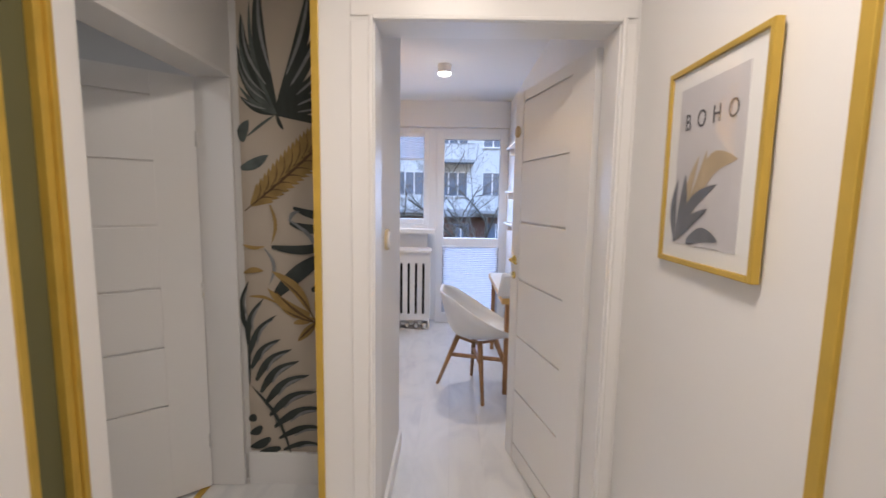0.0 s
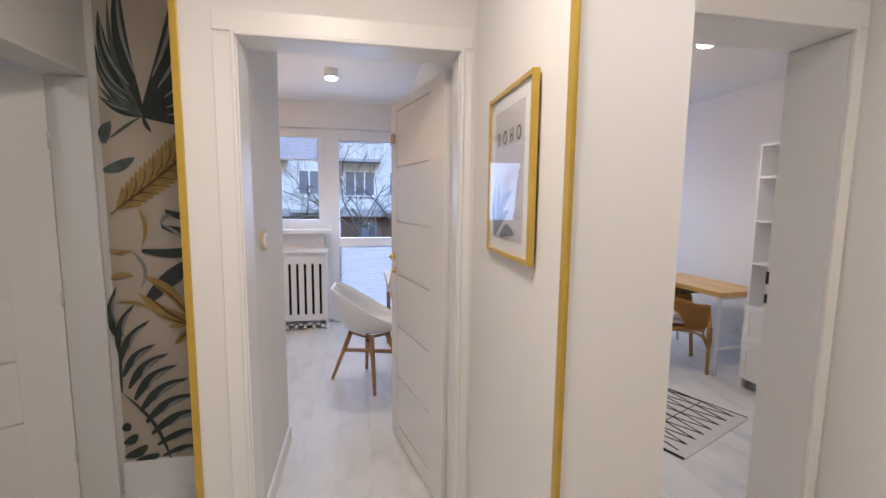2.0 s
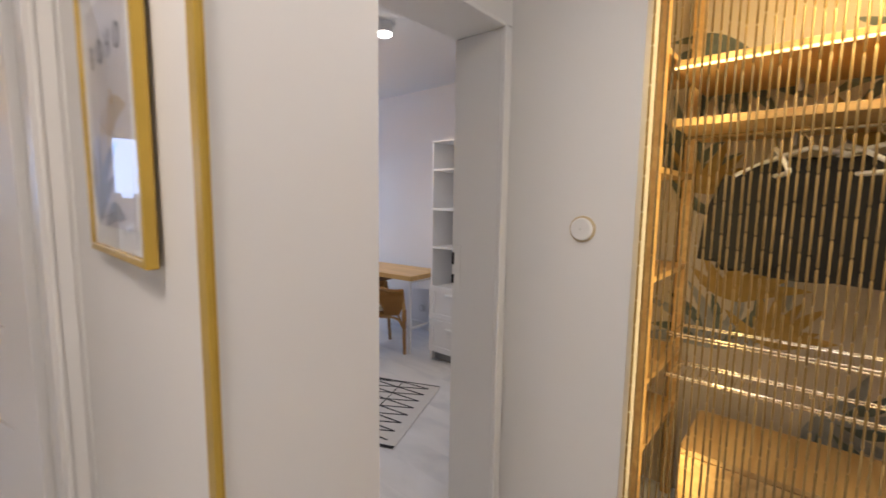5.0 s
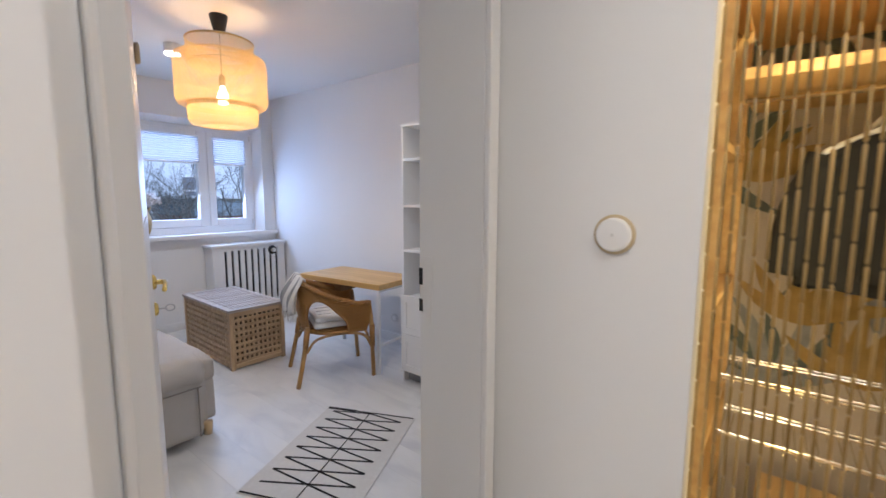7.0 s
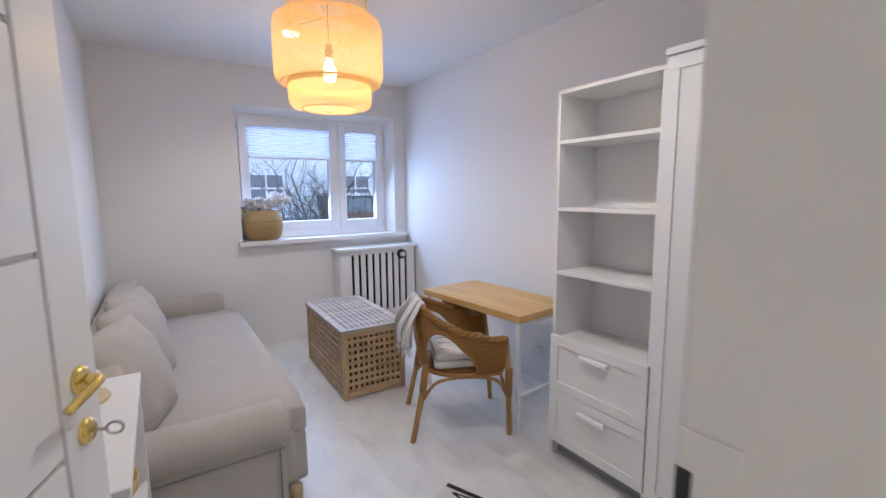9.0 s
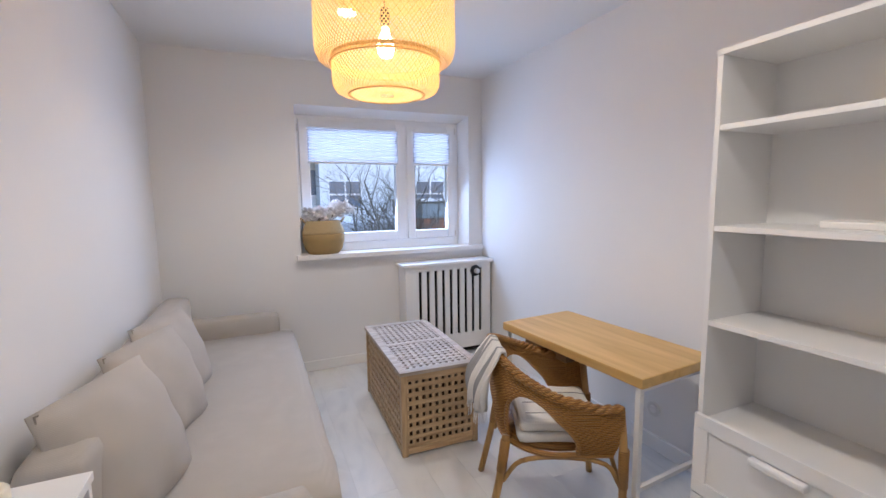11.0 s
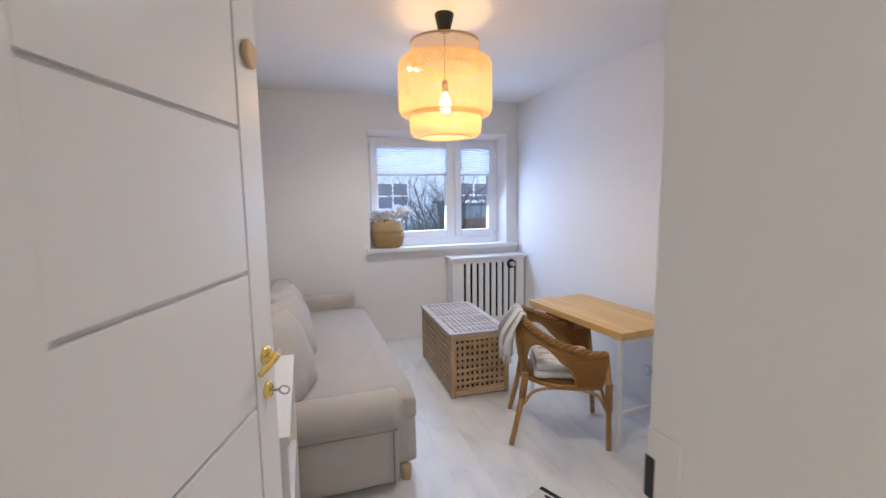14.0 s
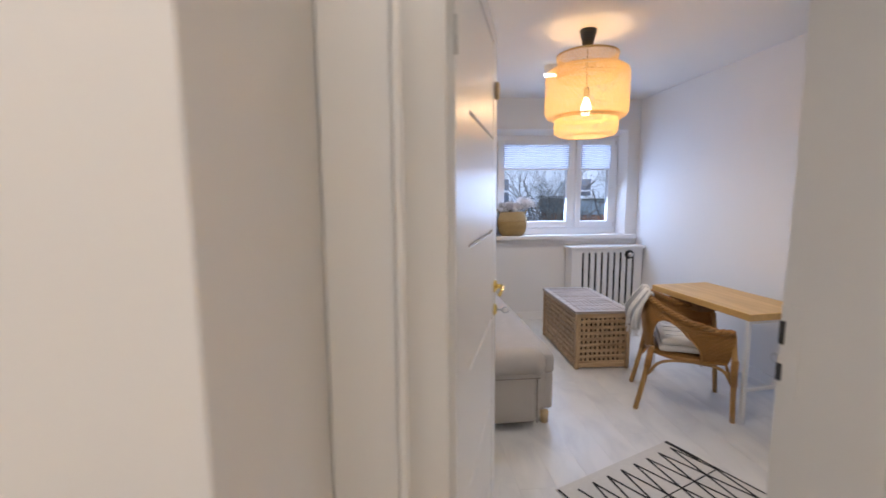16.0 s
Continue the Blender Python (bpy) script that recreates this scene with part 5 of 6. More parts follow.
# added dark block, in place of the shade seen through the lattice
boxpart("lining", ch, mat("painted_chest_shade", (0.12, 0.075, 0.045), 0.9), 0.05, CW - 0.05, 0.05, CL - 0.05, 0.02, 0.40, 0.0)

# ---- desk ----
dk = thing("desk", pose(3.118, 2.765, 0, 0, 0, 4.4), "oak-topped desk on thin white steel legs", "desk")
boxpart("desktop", dk, OAK, 0, 0.50, 0, 0.925, 0.678, 0.722, 0.004)
boxpart("drawer_box", dk, mat("dark_oak_underside", (0.22, 0.12, 0.05), 0.6), 0.08, 0.42, 0.50, 0.82, 0.60, 0.677, 0.003)
for k, y in enumerate((0.015, 0.885)):
    for x in (0.010, 0.462):
        boxpart("leg", dk, SATINW, x, x + 0.025, y, y + 0.025, 0, 0.6775, 0.003)
    boxpart("cross_rail", dk, SATINW, 0.036, 0.461, y + 0.003, y + 0.022, 0.22, 0.24, 0.002)
    boxpart("cross_rail", dk, SATINW, 0.036, 0.461, y + 0.003, y + 0.022, 0.655, 0.677, 0.002)
sk = thing("wall_socket", pose(3.779, 3.25, 0.235), "round white wall socket below the desk", "socket")
for nm, prof, mt in (("plate", [(0.0001, 0), (0.042, 0), (0.042, 0.008), (0.036, 0.010), (0.0001, 0.010)], SOCKETM), ("insert", [(0.0001, 0.0105), (0.022, 0.0105), (0.020, 0.014), (0.0001, 0.0115)], SATINW)):
    bm = bmesh.new()
    lathe(bm, prof, 24)
    for v in bm.verts:
        x, y, z = v.co
        v.co = (-z, x, y)
    part(nm, bm, mt, sk)

# ---- wicker chair, facing the desk ----
wc = thing("wicker_armchair", pose(2.945, 3.150, 0, 0, 0, -25.6), "brown woven rattan armchair with a curved back", "chair")


def rail_at(a):
    """Top rail: a from -1 (one arm's front end) over 0 (back) to 1."""
    ang = a * 2.05
    x = 0.02 - 0.27 * math.cos(ang)
    y = 0.285 * math.sin(ang)
    if abs(a) > 0.72:
        y = 0.285 * math.sin(0.72 * 2.05) * (1 if a > 0 else -1) * (1 - 0.10 * (abs(a) - 0.72))
        x = (0.02 - 0.27 * math.cos(0.72 * 2.05)) + (abs(a) - 0.72) / 0.28 * 0.255
    z = 0.80 - 0.20 * min(1, abs(a) / 0.9) ** 1.2
    return Vector((x, y, z))


def low_at(a):
    p = rail_at(a)
    return Vector((p.x * 0.88 + 0.01, p.y * 0.86, 0.385))


bm = bmesh.new()
tube(bm, [rail_at(-1 + i / 30) for i in range(61)], 0.015, 10)
part("top_rail", bm, RATTAN, wc, "wrapped top rail", smooth=True)
for k in range(3):
    # plaited strands twist round the rail
    bm = bmesh.new()
    pts = []
    for i in range(241):
        a = -1 + i / 120
        p = rail_at(a)
        d = (rail_at(min(1, a + 0.01)) - rail_at(max(-1, a - 0.01))).normalized()
        side = d.cross(Vector((0, 0, 1))).normalized()
        th = i * 0.42 + k * 2.094
        pts.append(p + 0.012 * (math.cos(th) * side + math.sin(th) * side.cross(d)))
    tube(bm, pts, 0.0095, 6)
    part("plaited_strand", bm, RATTAN, wc, smooth=True)
bm = bmesh.new()
na, nz = 72, 40
g = {}
for i in range(na + 1):
    a = -1 + 2 * i / na
    for j in range(nz + 1):
        f = j / nz
        p = low_at(a).lerp(rail_at(a), f)
        out = Vector((p.x, p.y, 0)).normalized() * 0.018 * math.sin(math.pi * f)
        over = 0.0028 * (1 if (i + j) % 2 else -1) * (0 if j in (0, nz) else 1)
        g[i, j] = p + out + Vector((p.x, p.y, 0)).normalized() * over


def hole(a, f):
    s = abs(a)
    u = (s - 0.54) / 0.28
    v = (f - 0.04) / 0.78
    return u * u + v * v < 1


faces = []
for i in range(na):
    for j in range(nz):
        a = -1 + 2 * (i + 0.5) / na
        if not hole(a, (j + 0.5) / nz):
            faces.append((i, j))
cache = {}
for s in (0.006, -0.006):
    for i, j in faces:
        q = []
        for k, m in ((i, j), (i + 1, j), (i + 1, j + 1), (i, j + 1)):
            if (k, m, s) not in cache:
                p = g[k, m]
                nrm = Vector((p.x, p.y, 0)).normalized()
                cache[k, m, s] = bm.verts.new(p + nrm * s)
            q.append(cache[k, m, s])
        bm.faces.new(q if s > 0 else q[::-1])
fs = set(faces)
for i, j in faces:
    for (di, dj), (e, h) in (((-1, 0), ((i, j), (i, j + 1))), ((1, 0), ((i + 1, j), (i + 1, j + 1))), ((0, -1), ((i, j), (i + 1, j))), ((0, 1), ((i, j + 1), (i + 1, j + 1)))):
        if (i + di, j + dj) not in fs:
            bm.faces.new((cache[(*e, 0.006)], cache[(*h, 0.006)], cache[(*h, -0.006)], cache[(*e, -0.006)]))
part("woven_shell", bm, RATTAN, wc, "woven rattan back and sides")
bm = bmesh.new()
tube(bm, [low_at(-1 + i / 30) for i in range(61)], 0.013, 8)
part("seat_rim", bm, RATTAN, wc, "wrapped rim under the woven sides", smooth=True)
for s in (-1, 1):
    bm = bmesh.new()
    pts = []
    for k in range(25):
        t = -0.05 + (math.pi + 0.10) * k / 24
        a, f = s * (0.54 + 0.28 * math.cos(t)), 0.04 + 0.78 * math.sin(t)
        p = low_at(a).lerp(rail_at(a), f)
        pts.append(p + Vector((p.x, p.y, 0)).normalized() * 0.018 * math.sin(math.pi * f))
    tube(bm, pts, 0.010, 8)
    part("opening_rim", bm, RATTAN, wc, "wrapped rim of the arched opening", smooth=True)
bm = bmesh.new()
lathe(bm, [(0.0001, 0.375), (0.20, 0.375), (0.215, 0.385), (0.215, 0.40), (0.20, 0.41), (0.0001, 0.405)], 32)
for v in bm.verts:
    v.co.x = v.co.x * 1.12 + 0.03
part("seat", bm, RATTAN, wc, "woven seat", smooth=True)
for s, y in ((-1, -0.228), (1, 0.232)):
    bm = bmesh.new()
    tube(bm, arc([(0.245, s * 0.262, 0.59), (0.265, s * 0.258, 0.40), (0.272, s * 0.245, 0.22), (0.283, y, 0.0)], 5), 0.018, 10, 0.016)
    lg = part("leg", bm, CANE, wc, smooth=True)
    bm = bmesh.new()
    tube(bm, [(0.267, s * 0.258, 0.42), (0.2705, s * 0.247, 0.25)], 0.021, 10)
    part("binding", bm, RATTAN, lg, "wrapped cane binding", smooth=True)
    bm = bmesh.new()
    tube(bm, arc([(-0.20, s * 0.19, 0.44), (-0.215, s * 0.205, 0.33), (-0.25, s * 0.22, 0.16), (-0.285, y, 0.0)], 5), 0.018, 10, 0.016)
    lg = part("leg", bm, CANE, wc, smooth=True)
    bm = bmesh.new()
    tube(bm, [(-0.203, s * 0.193, 0.42), (-0.222, s * 0.208, 0.29)], 0.021, 10)
    part("binding", bm, RATTAN, lg, "wrapped cane binding", smooth=True)
    bm = bmesh.new()
    tube(bm, arc([(0.262, s * 0.245, 0.25), (0.20, s * 0.24, 0.345), (0.03, s * 0.235, 0.372), (-0.14, s * 0.22, 0.345), (-0.215, s * 0.21, 0.25)], 5), 0.010, 8)
    part("brace", bm, CANE, wc, smooth=True)
for x, zz in ((0.262, 0.255), (-0.212, 0.30)):
    bm = bmesh.new()
    tube(bm, arc([(x, -0.235 if x > 0 else -0.21, zz), (x * 0.93, -0.12, 0.36), (x * 0.9, 0.12, 0.36), (x, 0.235 if x > 0 else 0.21, zz)], 5), 0.010, 8)
    part("brace", bm, CANE, wc, smooth=True)
M = wc.matrix_world.copy()
# folded striped cushion on the seat
bpy.context.view_layer.update()
sc = thing("seat_cushion", pose(2.945, 3.150, 0.412, 0, 0, -25.6) @ Matrix.Translation((0.03, -0.02, 0)), "white cotton seat pad with thin grey stripes", "cushion")
bm = bmesh.new()
soft_box(bm, -0.18, 0.18, -0.19, 0.19, 0.0, 0.05, 0.024, seed=9, wrinkle=0.004)
part("lower_fold", bm, LINEN, sc, smooth=True)
bm = bmesh.new()
soft_box(bm, -0.17, 0.175, -0.185, 0.185, 0.045, 0.095, 0.024, seed=10, wrinkle=0.006)
part("upper_fold", bm, LINEN, sc, smooth=True)
for k in range(3):
    bm = bmesh.new()
    y = -0.11 + k * 0.10
    tube(bm, [(0.178, y, 0.05), (0.172, y + 0.003, 0.088), (0.12, y, 0.0975), (-0.14, y, 0.0975)], 0.0022, 5)
    part("stripe", bm, STRIPE, sc)
# throw over the chair back
tw = thing("throw_blanket", pose(2.945, 3.150, 0, 0, 0, -25.6), "white fringed throw with grey stripes draped over the chair", "blanket")
bm = bmesh.new()
a0, a1, nu, nv = -0.27, -0.06, 14, 22
gr = []
for i in range(nu + 1):
    a = a0 + (a1 - a0) * i / nu
    top = rail_at(a)
    nrm = Vector((top.x, top.y, 0)).normalized()
    row = []
    for j in range(nv + 1):
        s = j / nv
        fold = 0.026 * math.sin(i * 1.35 + j * 0.13 + 0.8 * math.sin(i * 0.6)) * min(1, abs(s - 0.35) * 3)
        if s < 0.28:
            d = (0.28 - s) / 0.28
            p = top + Vector((0, 0, -0.16 * d)) - nrm * (0.026 + 0.012 * d)
        elif s < 0.42:
            t = (s - 0.28) / 0.14 * math.pi
            p = top - nrm * 0.034 * math.cos(t) + Vector((0, 0, 0.042 * math.sin(t)))
        else:
            d = (s - 0.42) / 0.58
            mid = rail_at((a0 + a1) / 2)
            p = top.lerp(mid, 0.35 * d) + nrm * (0.040 + 0.16 * d - 0.10 * d * d) + Vector((0, -0.02 * d, (-0.205 - 0.02 * math.sin(i * 0.8)) * d))
        row.append(bm.verts.new(p + nrm * fold))
    gr.append(row)
for i in range(nu):
    for j in range(nv):
        bm.faces.new((gr[i][j], gr[i + 1][j], gr[i + 1][j + 1], gr[i][j + 1]))
ends = [(gr[i][nv].co.copy()) for i in range(nu + 1)]
o = part("cloth", bm, LINEN, tw, smooth=True)
md = o.modifiers.new("thick", "SOLIDIFY")
md.thickness = 0.010
o.data.materials.append(STRIPE)
for k, f in enumerate(o.data.polygons):
    if k // nv in (3, 9, 12):
        f.material_index = 1
bm = bmesh.new()
for k in range(28):
    f = k / 27 * nu
    i = min(nu - 1, int(f))
    p = ends[i].lerp(ends[i + 1], f - i)
    tube(bm, [p, p + Vector((0.004 * math.sin(k), 0.004 * math.cos(2 * k), -0.05))], 0.0025, 4)
tagged(part("fringe", bm, LINEN, tw, "knotted white fringe"), kind="stuff")

# ---- open shelf unit and wardrobe ----
sh = thing("shelf_unit", pose(3.168, 2.022, 0), "tall white open shelf unit with two drawers", "shelf unit")
SW, SD, SH = 0.55, 0.40, 1.902
boxpart("side_panel", sh, SATINW, 0.004, SD, SW - 0.018, SW, 0.0, SH - 0.018, 0.001)
boxpart("side_panel", sh, SATINW, 0.004, SD, 0, 0.018, 0.0, SH - 0.018, 0.001)
boxpart("top", sh, SATINW, 0.0, SD, 0, SW, SH - 0.0175, SH, 0.001)
boxpart("back_panel", sh, SATINW, SD - 0.11, SD - 0.10, 0.018, SW - 0.018, 0.07, SH - 0.018, 0.0)
for z in (1.655, 1.325, 1.000, 0.645):
    boxpart("shelf", sh, SATINW, 0.006, SD - 0.11, 0.0185, SW - 0.0185, z - 0.009, z + 0.009, 0.001)
# mid grey paints the shadow below the drawers onto the plinth
boxpart("plinth", sh, mat("shelf_shadow_plinth", (0.35, 0.35, 0.35), 0.7), 0.05, 0.065, 0.018, SW - 0.018, 0.0, 0.085, 0.0)


def drawer_front(parent, name, y0, y1, z0, z1, handle=True, vertical=None):
    f = thing_part(name, parent, Matrix.Identity(4))
    boxpart("front", f, SATINW, -0.008, 0.003, y0, y1, z0, z1, 0.0015)
    fr = 0.05
    for b in ((y0, y1, z0, z0 + fr), (y0, y1, z1 - fr, z1), (y0, y0 + fr, z0 + fr, z1 - fr), (y1 - fr, y1, z0 + fr, z1 - fr)):
        boxpart("front_frame", f, SATINW, -0.015, -0.008, b[0], b[1], b[2], b[3], 0.001)
    if handle:
        if vertical is None:
            yc = (y0 + y1) / 2
            boxpart("handle", f, SATINW, -0.040, -0.008, yc - 0.078, yc + 0.078, z1 - 0.077, z1 - 0.054, 0.006)
        else:
            boxpart("handle", f, SATINW, -0.040, -0.008, vertical - 0.012, vertical + 0.012, 0.78, 1.04, 0.006)
    return f


drawer_front(sh, "drawer", 0.003, SW - 0.003, 0.380, 0.672)
drawer_front(sh, "drawer", 0.003, SW - 0.003, 0.090, 0.376)
wd = thing("wardrobe", pose(3.168, 1.246, 0), "white wardrobe with two panelled doors and long handles", "wardrobe")
boxpart("body", wd, SATINW, 0.004, 0.55, 0, 0.772, 0.0, 1.925, 0.001)
boxpart("top", wd, SATINW, -0.02, 0.56, -0.002, 0.774, 1.926, 1.952, 0.003)
drawer_front(wd, "door", 0.003, 0.384, 0.08, 1.92, vertical=0.345)
drawer_front(wd, "door", 0.388, 0.769, 0.08, 1.92, vertical=0.427)
bx = thing("flat_tray", pose(3.36, 2.18, 1.334), "thin white tray on the middle shelf", "tray")
boxpart("body", bx, SATINW, -0.06, 0.06, -0.10, 0.14, 0.0, 0.022, 0.004)

# ---- basket with dried plumes on the sill ----
bk = thing("seagrass_basket", pose(2.29, 5.295, 0.9905), "round seagrass belly basket with a pale upper half", "basket")
bm = bmesh.new()
lathe(bm, [(0.0001, 0.0), (0.12, 0.0), (0.152, 0.040), (0.170, 0.11), (0.173, 0.17)], 32)
for v in bm.verts:
    v.co.y *= 0.60
part("lower_body", bm, BASKET, bk, smooth=True)
bm = bmesh.new()
lathe(bm, [(0.173, 0.17), (0.176, 0.178), (0.160, 0.22), (0.140, 0.27), (0.135, 0.276), (0.129, 0.27), (0.14, 0.22), (0.12, 0.17), (0.0001, 0.17)], 32)
for v in bm.verts:
    v.co.y *= 0.60
part("upper_body", bm, BASKETW, bk, "whitewashed upper half", smooth=True)
for s in (-1, 1):
    bm = bmesh.new()
    tube(bm, arc([(s * 0.147, -0.02, 0.26), (s * 0.174, 0, 0.30), (s * 0.147, 0.02, 0.26)], 6), 0.007, 6)
    part("handle", bm, BASKET, bk, smooth=True)
bk.matrix_world = pose(2.29, 5.295, 0.9905) @ Matrix.Diagonal((1, 1, 1.0, 1))
pl = thing("dried_plumes", pose(2.29, 5.295, 1.245), "bunch of fluffy dried pale grass plumes in the basket", "dried flowers")
rnd = random.Random(8)
for k in range(30):
    a = 6.283 * k / 30 + rnd.uniform(-0.2, 0.2)
    lean = rnd.uniform(0.05, 0.19)
    h = rnd.uniform(0.03, 0.12) + (0.07 if math.cos(a) > 0.5 else 0)
    tip = Vector((lean * math.cos(a) * 1.05 + (0.06 if math.cos(a) > 0.6 else 0), min(0.075, lean * math.sin(a) * 0.5), h))
    root = Vector((rnd.uniform(-0.05, 0.05), rnd.uniform(-0.03, 0.03), -0.02))
    line = arc([root, root.lerp(tip, 0.6) + Vector((0, 0, 0.03)), tip], 5)
    bm = bmesh.new()
    tube(bm, line, 0.0018, 4)
    part("stem", bm, TWIG, pl)
    bm = bmesh.new()
    for j in range(120):
        f = rnd.uniform(0.30, 1.0) * (len(line) - 1)
        i0 = min(len(line) - 2, int(f))
        c = line[i0].lerp(line[i0 + 1], f - i0)
        along = (line[i0 + 1] - line[i0]).normalized()
        d = (along * 0.7 + Vector((rnd.gauss(0, 1), rnd.gauss(0, 0.8), rnd.gauss(0, 1))).normalized()).normalized()
        L = rnd.uniform(0.018, 0.045)
        q = c + d * L
        sd = d.cross(Vector((0.3, 1, 0.2))).normalized() * rnd.uniform(0.003, 0.0065)
        bm.faces.new([bm.verts.new(v) for v in (c - sd * 0.4, c + sd * 0.4, q + sd, q - sd)])
    part("plume", bm, PLUME, pl)

# ---- rug ----
rg = thing("rug", pose(2.555, 2.662, 0, 0, 0, 203.3), "small cream cotton rug with black zigzag lines", "rug")
RL, RW = 0.87, 0.60
boxpart("field", rg, RUG, 0, RL, 0, RW, 0.0, 0.006, 0.002)


def rug_line(a, b, w=0.009):
    bm = bmesh.new()
    a, b = Vector((*a, 0)), Vector((*b, 0))
    d = (b - a).normalized()
    s = Vector((-d.y, d.x, 0)) * w / 2
    lo = [bm.verts.new(p + Vector((0, 0, 0.0045))) for p in (a - s, b - s, b + s, a + s)]
    hi = [bm.verts.new(p + Vector((0, 0, 0.0078))) for p in (a - s, b - s, b + s, a + s)]
    bm.faces.new(hi)
    for i in range(4):
        bm.faces.new((lo[i], lo[(i + 1) % 4], hi[(i + 1) % 4], hi[i]))
    part("line", bm, RUGLINE, rg)


# dark end bars, heavy over one half and thin over the other; a seam down the middle
for x, a, b in ((0.012, 0.004, RW * 0.34), (RL - 0.012, RW * 0.66, RW - 0.004)):
    rug_line((x, a), (x, b), 0.024)
rug_line((0.010, RW * 0.34), (0.006, RW - 0.01), 0.010)
rug_line((RL - 0.010, 0.01), (RL - 0.006, RW * 0.66), 0.010)
rug_line((0.02, RW * 0.50), (RL - 0.02, RW * 0.50), 0.006)
# two interlaced zigzags
nz = 8
st = (RL - 0.04) / nz
for k in range(nz):
    xl, xr = 0.02 + st * (0.25 + k), 0.02 + st * (0.5 + k)
    if k < nz - 1:
        rug_line((xl, 0.055), (xr + st, RW - 0.07), 0.0105)
        rug_line((xr, RW - 0.07), (xl + st, 0.055), 0.0105)
rug_line((0.02, RW * 0.5), (0.02 + st * 0.5, RW - 0.07), 0.0105)
rug_line((0.02, RW * 0.5), (0.02 + st * 0.25, 0.055), 0.0105)

# ---- bright room: chair, table, wall shelves ----
ca = thing("shell_chair", pose(0.25, 3.19, 0, 0, 0, 0), "white moulded shell chair on splayed wooden legs", "chair")
bm = bmesh.new()
gr = []
nu, nv = 16, 20
mid = arc([(0.245, 0, 0.465), (0.06, 0, 0.432), (-0.14, 0, 0.455), (-0.225, 0, 0.60), (-0.268, 0, 0.79)], 5)
rim = arc([(0.262, 0, 0.49), (0.10, 0, 0.575), (-0.06, 0, 0.675), (-0.18, 0, 0.755), (-0.265, 0, 0.79)], 5)
half = arc([(0.165, 0, 0), (0.235, 0, 0), (0.245, 0, 0), (0.205, 0, 0), (0.125, 0, 0)], 5)
for c, r, w in zip(mid, rim, half):
    row = []
    for i in range(nu + 1):
        u = i / nu * 2 - 1
        p = c.lerp(r, abs(u) ** 2.3)
        row.append(bm.verts.new((p.x, w.x * math.sin(u * 1.45) / math.sin(1.45), p.z)))
    gr.append(row)
for a, b in zip(gr, gr[1:]):
    for i in range(nu):
        bm.faces.new((a[i], a[i + 1], b[i + 1], b[i]))
o = part("shell", bm, SHELLW, ca, "white moulded seat shell", smooth=True)
md = o.modifiers.new("thick", "SOLIDIFY")
md.thickness = 0.012
feet = [(-0.30, 0.08), (0.05, -0.265), (0.30, -0.05), (-0.03, 0.27)]
for x, y in feet:
    bm = bmesh.new()
    tube(bm, [(x * 0.45, y * 0.45, 0.425), (x, y, 0.0)], 0.021, 8, 0.012)
    part("leg", bm, BEECH, ca, "tapered wooden leg", smooth=True)
    bm = bmesh.new()
    tube(bm, [(x * 0.52, y * 0.52, 0.405), (0, 0, 0.365)], 0.011, 6)
    part("strut", bm, BEECH, ca)
for k in range(2):
    a, b = feet[k], feet[k + 2]
    bm = bmesh.new()
    tube(bm, [(a[0] * 0.68, a[1] * 0.68, 0.255 + 0.01 * k), (b[0] * 0.68, b[1] * 0.68, 0.255 + 0.01 * k)], 0.016, 6)
    part("stretcher", bm, BEECH, ca)
ca.matrix_world = pose(0.262, 3.155, 0, 0, 0, -3)

ta = thing("table", pose(0.60, 3.35, 0), "wood-edged table with a white top against the wall", "table")
boxpart("tabletop", ta, OAK, -0.17, 0.095, -0.32, 0.75, 0.70, 0.745, 0.004)
boxpart("white_top", ta, TABLECLOTH, -0.168, 0.093, -0.318, 0.748, 0.7455, 0.75, 0.001)
for x, y in ((-0.14, -0.28), (-0.14, 0.71)):
    boxpart("leg", ta, BEECH, x, x + 0.035, y, y + 0.035, 0, 0.70, 0.004)
nb = thing("folded_paper", pose(0.50, 3.08, 0.7505), "open white folder standing on the table", "folder")
bm = bmesh.new()
for s in (1, -1):
    q = [(-0.10, 0, 0.0), (0.08, 0, 0.0), (0.10, 0.05 * s + 0.02, 0.17), (-0.06, 0.05 * s + 0.02, 0.15)]
    vs = [bm.verts.new((x, y + 0.004 * s, z)) for x, y, z in q]
    ws = [bm.verts.new((x, y + 0.006 * s, z)) for x, y, z in q]
    bm.faces.new(vs)
    bm.faces.new(ws)
    for i in range(4):
        bm.faces.new((vs[i], vs[(i + 1) % 4], ws[(i + 1) % 4], ws[i]))
part("cover", bm, TABLECLOTH, nb)
for z in (1.22, 1.52, 1.93):
    s = thing("wall_shelf", pose(0.70, 3.9, z), "small white wall shelf with a wooden edge", "shelf", "wall shelves")
    boxpart("board", s, SATINW, -0.12, -0.001, -0.35, 0.35, 0, 0.02, 0.002)
    boxpart("edge", s, OAK, -0.135, -0.1205, -0.36, -0.33, -0.012, 0.02, 0.002)
    for y in (-0.25, 0.25):
        boxpart("bracket", s, SATINW, -0.10, -0.001, y - 0.01, y + 0.01, -0.06, -0.0005, 0.002)


# ---- outside ----
GZ = -2.3
bm = bmesh.new()
box(bm, -60, 60, 6.2, 400, GZ - 0.3, GZ)
tagged(new("ground", mesh_of("ground", bm, GROUND)), "damp brown ground outside", "ground", "", "structure")


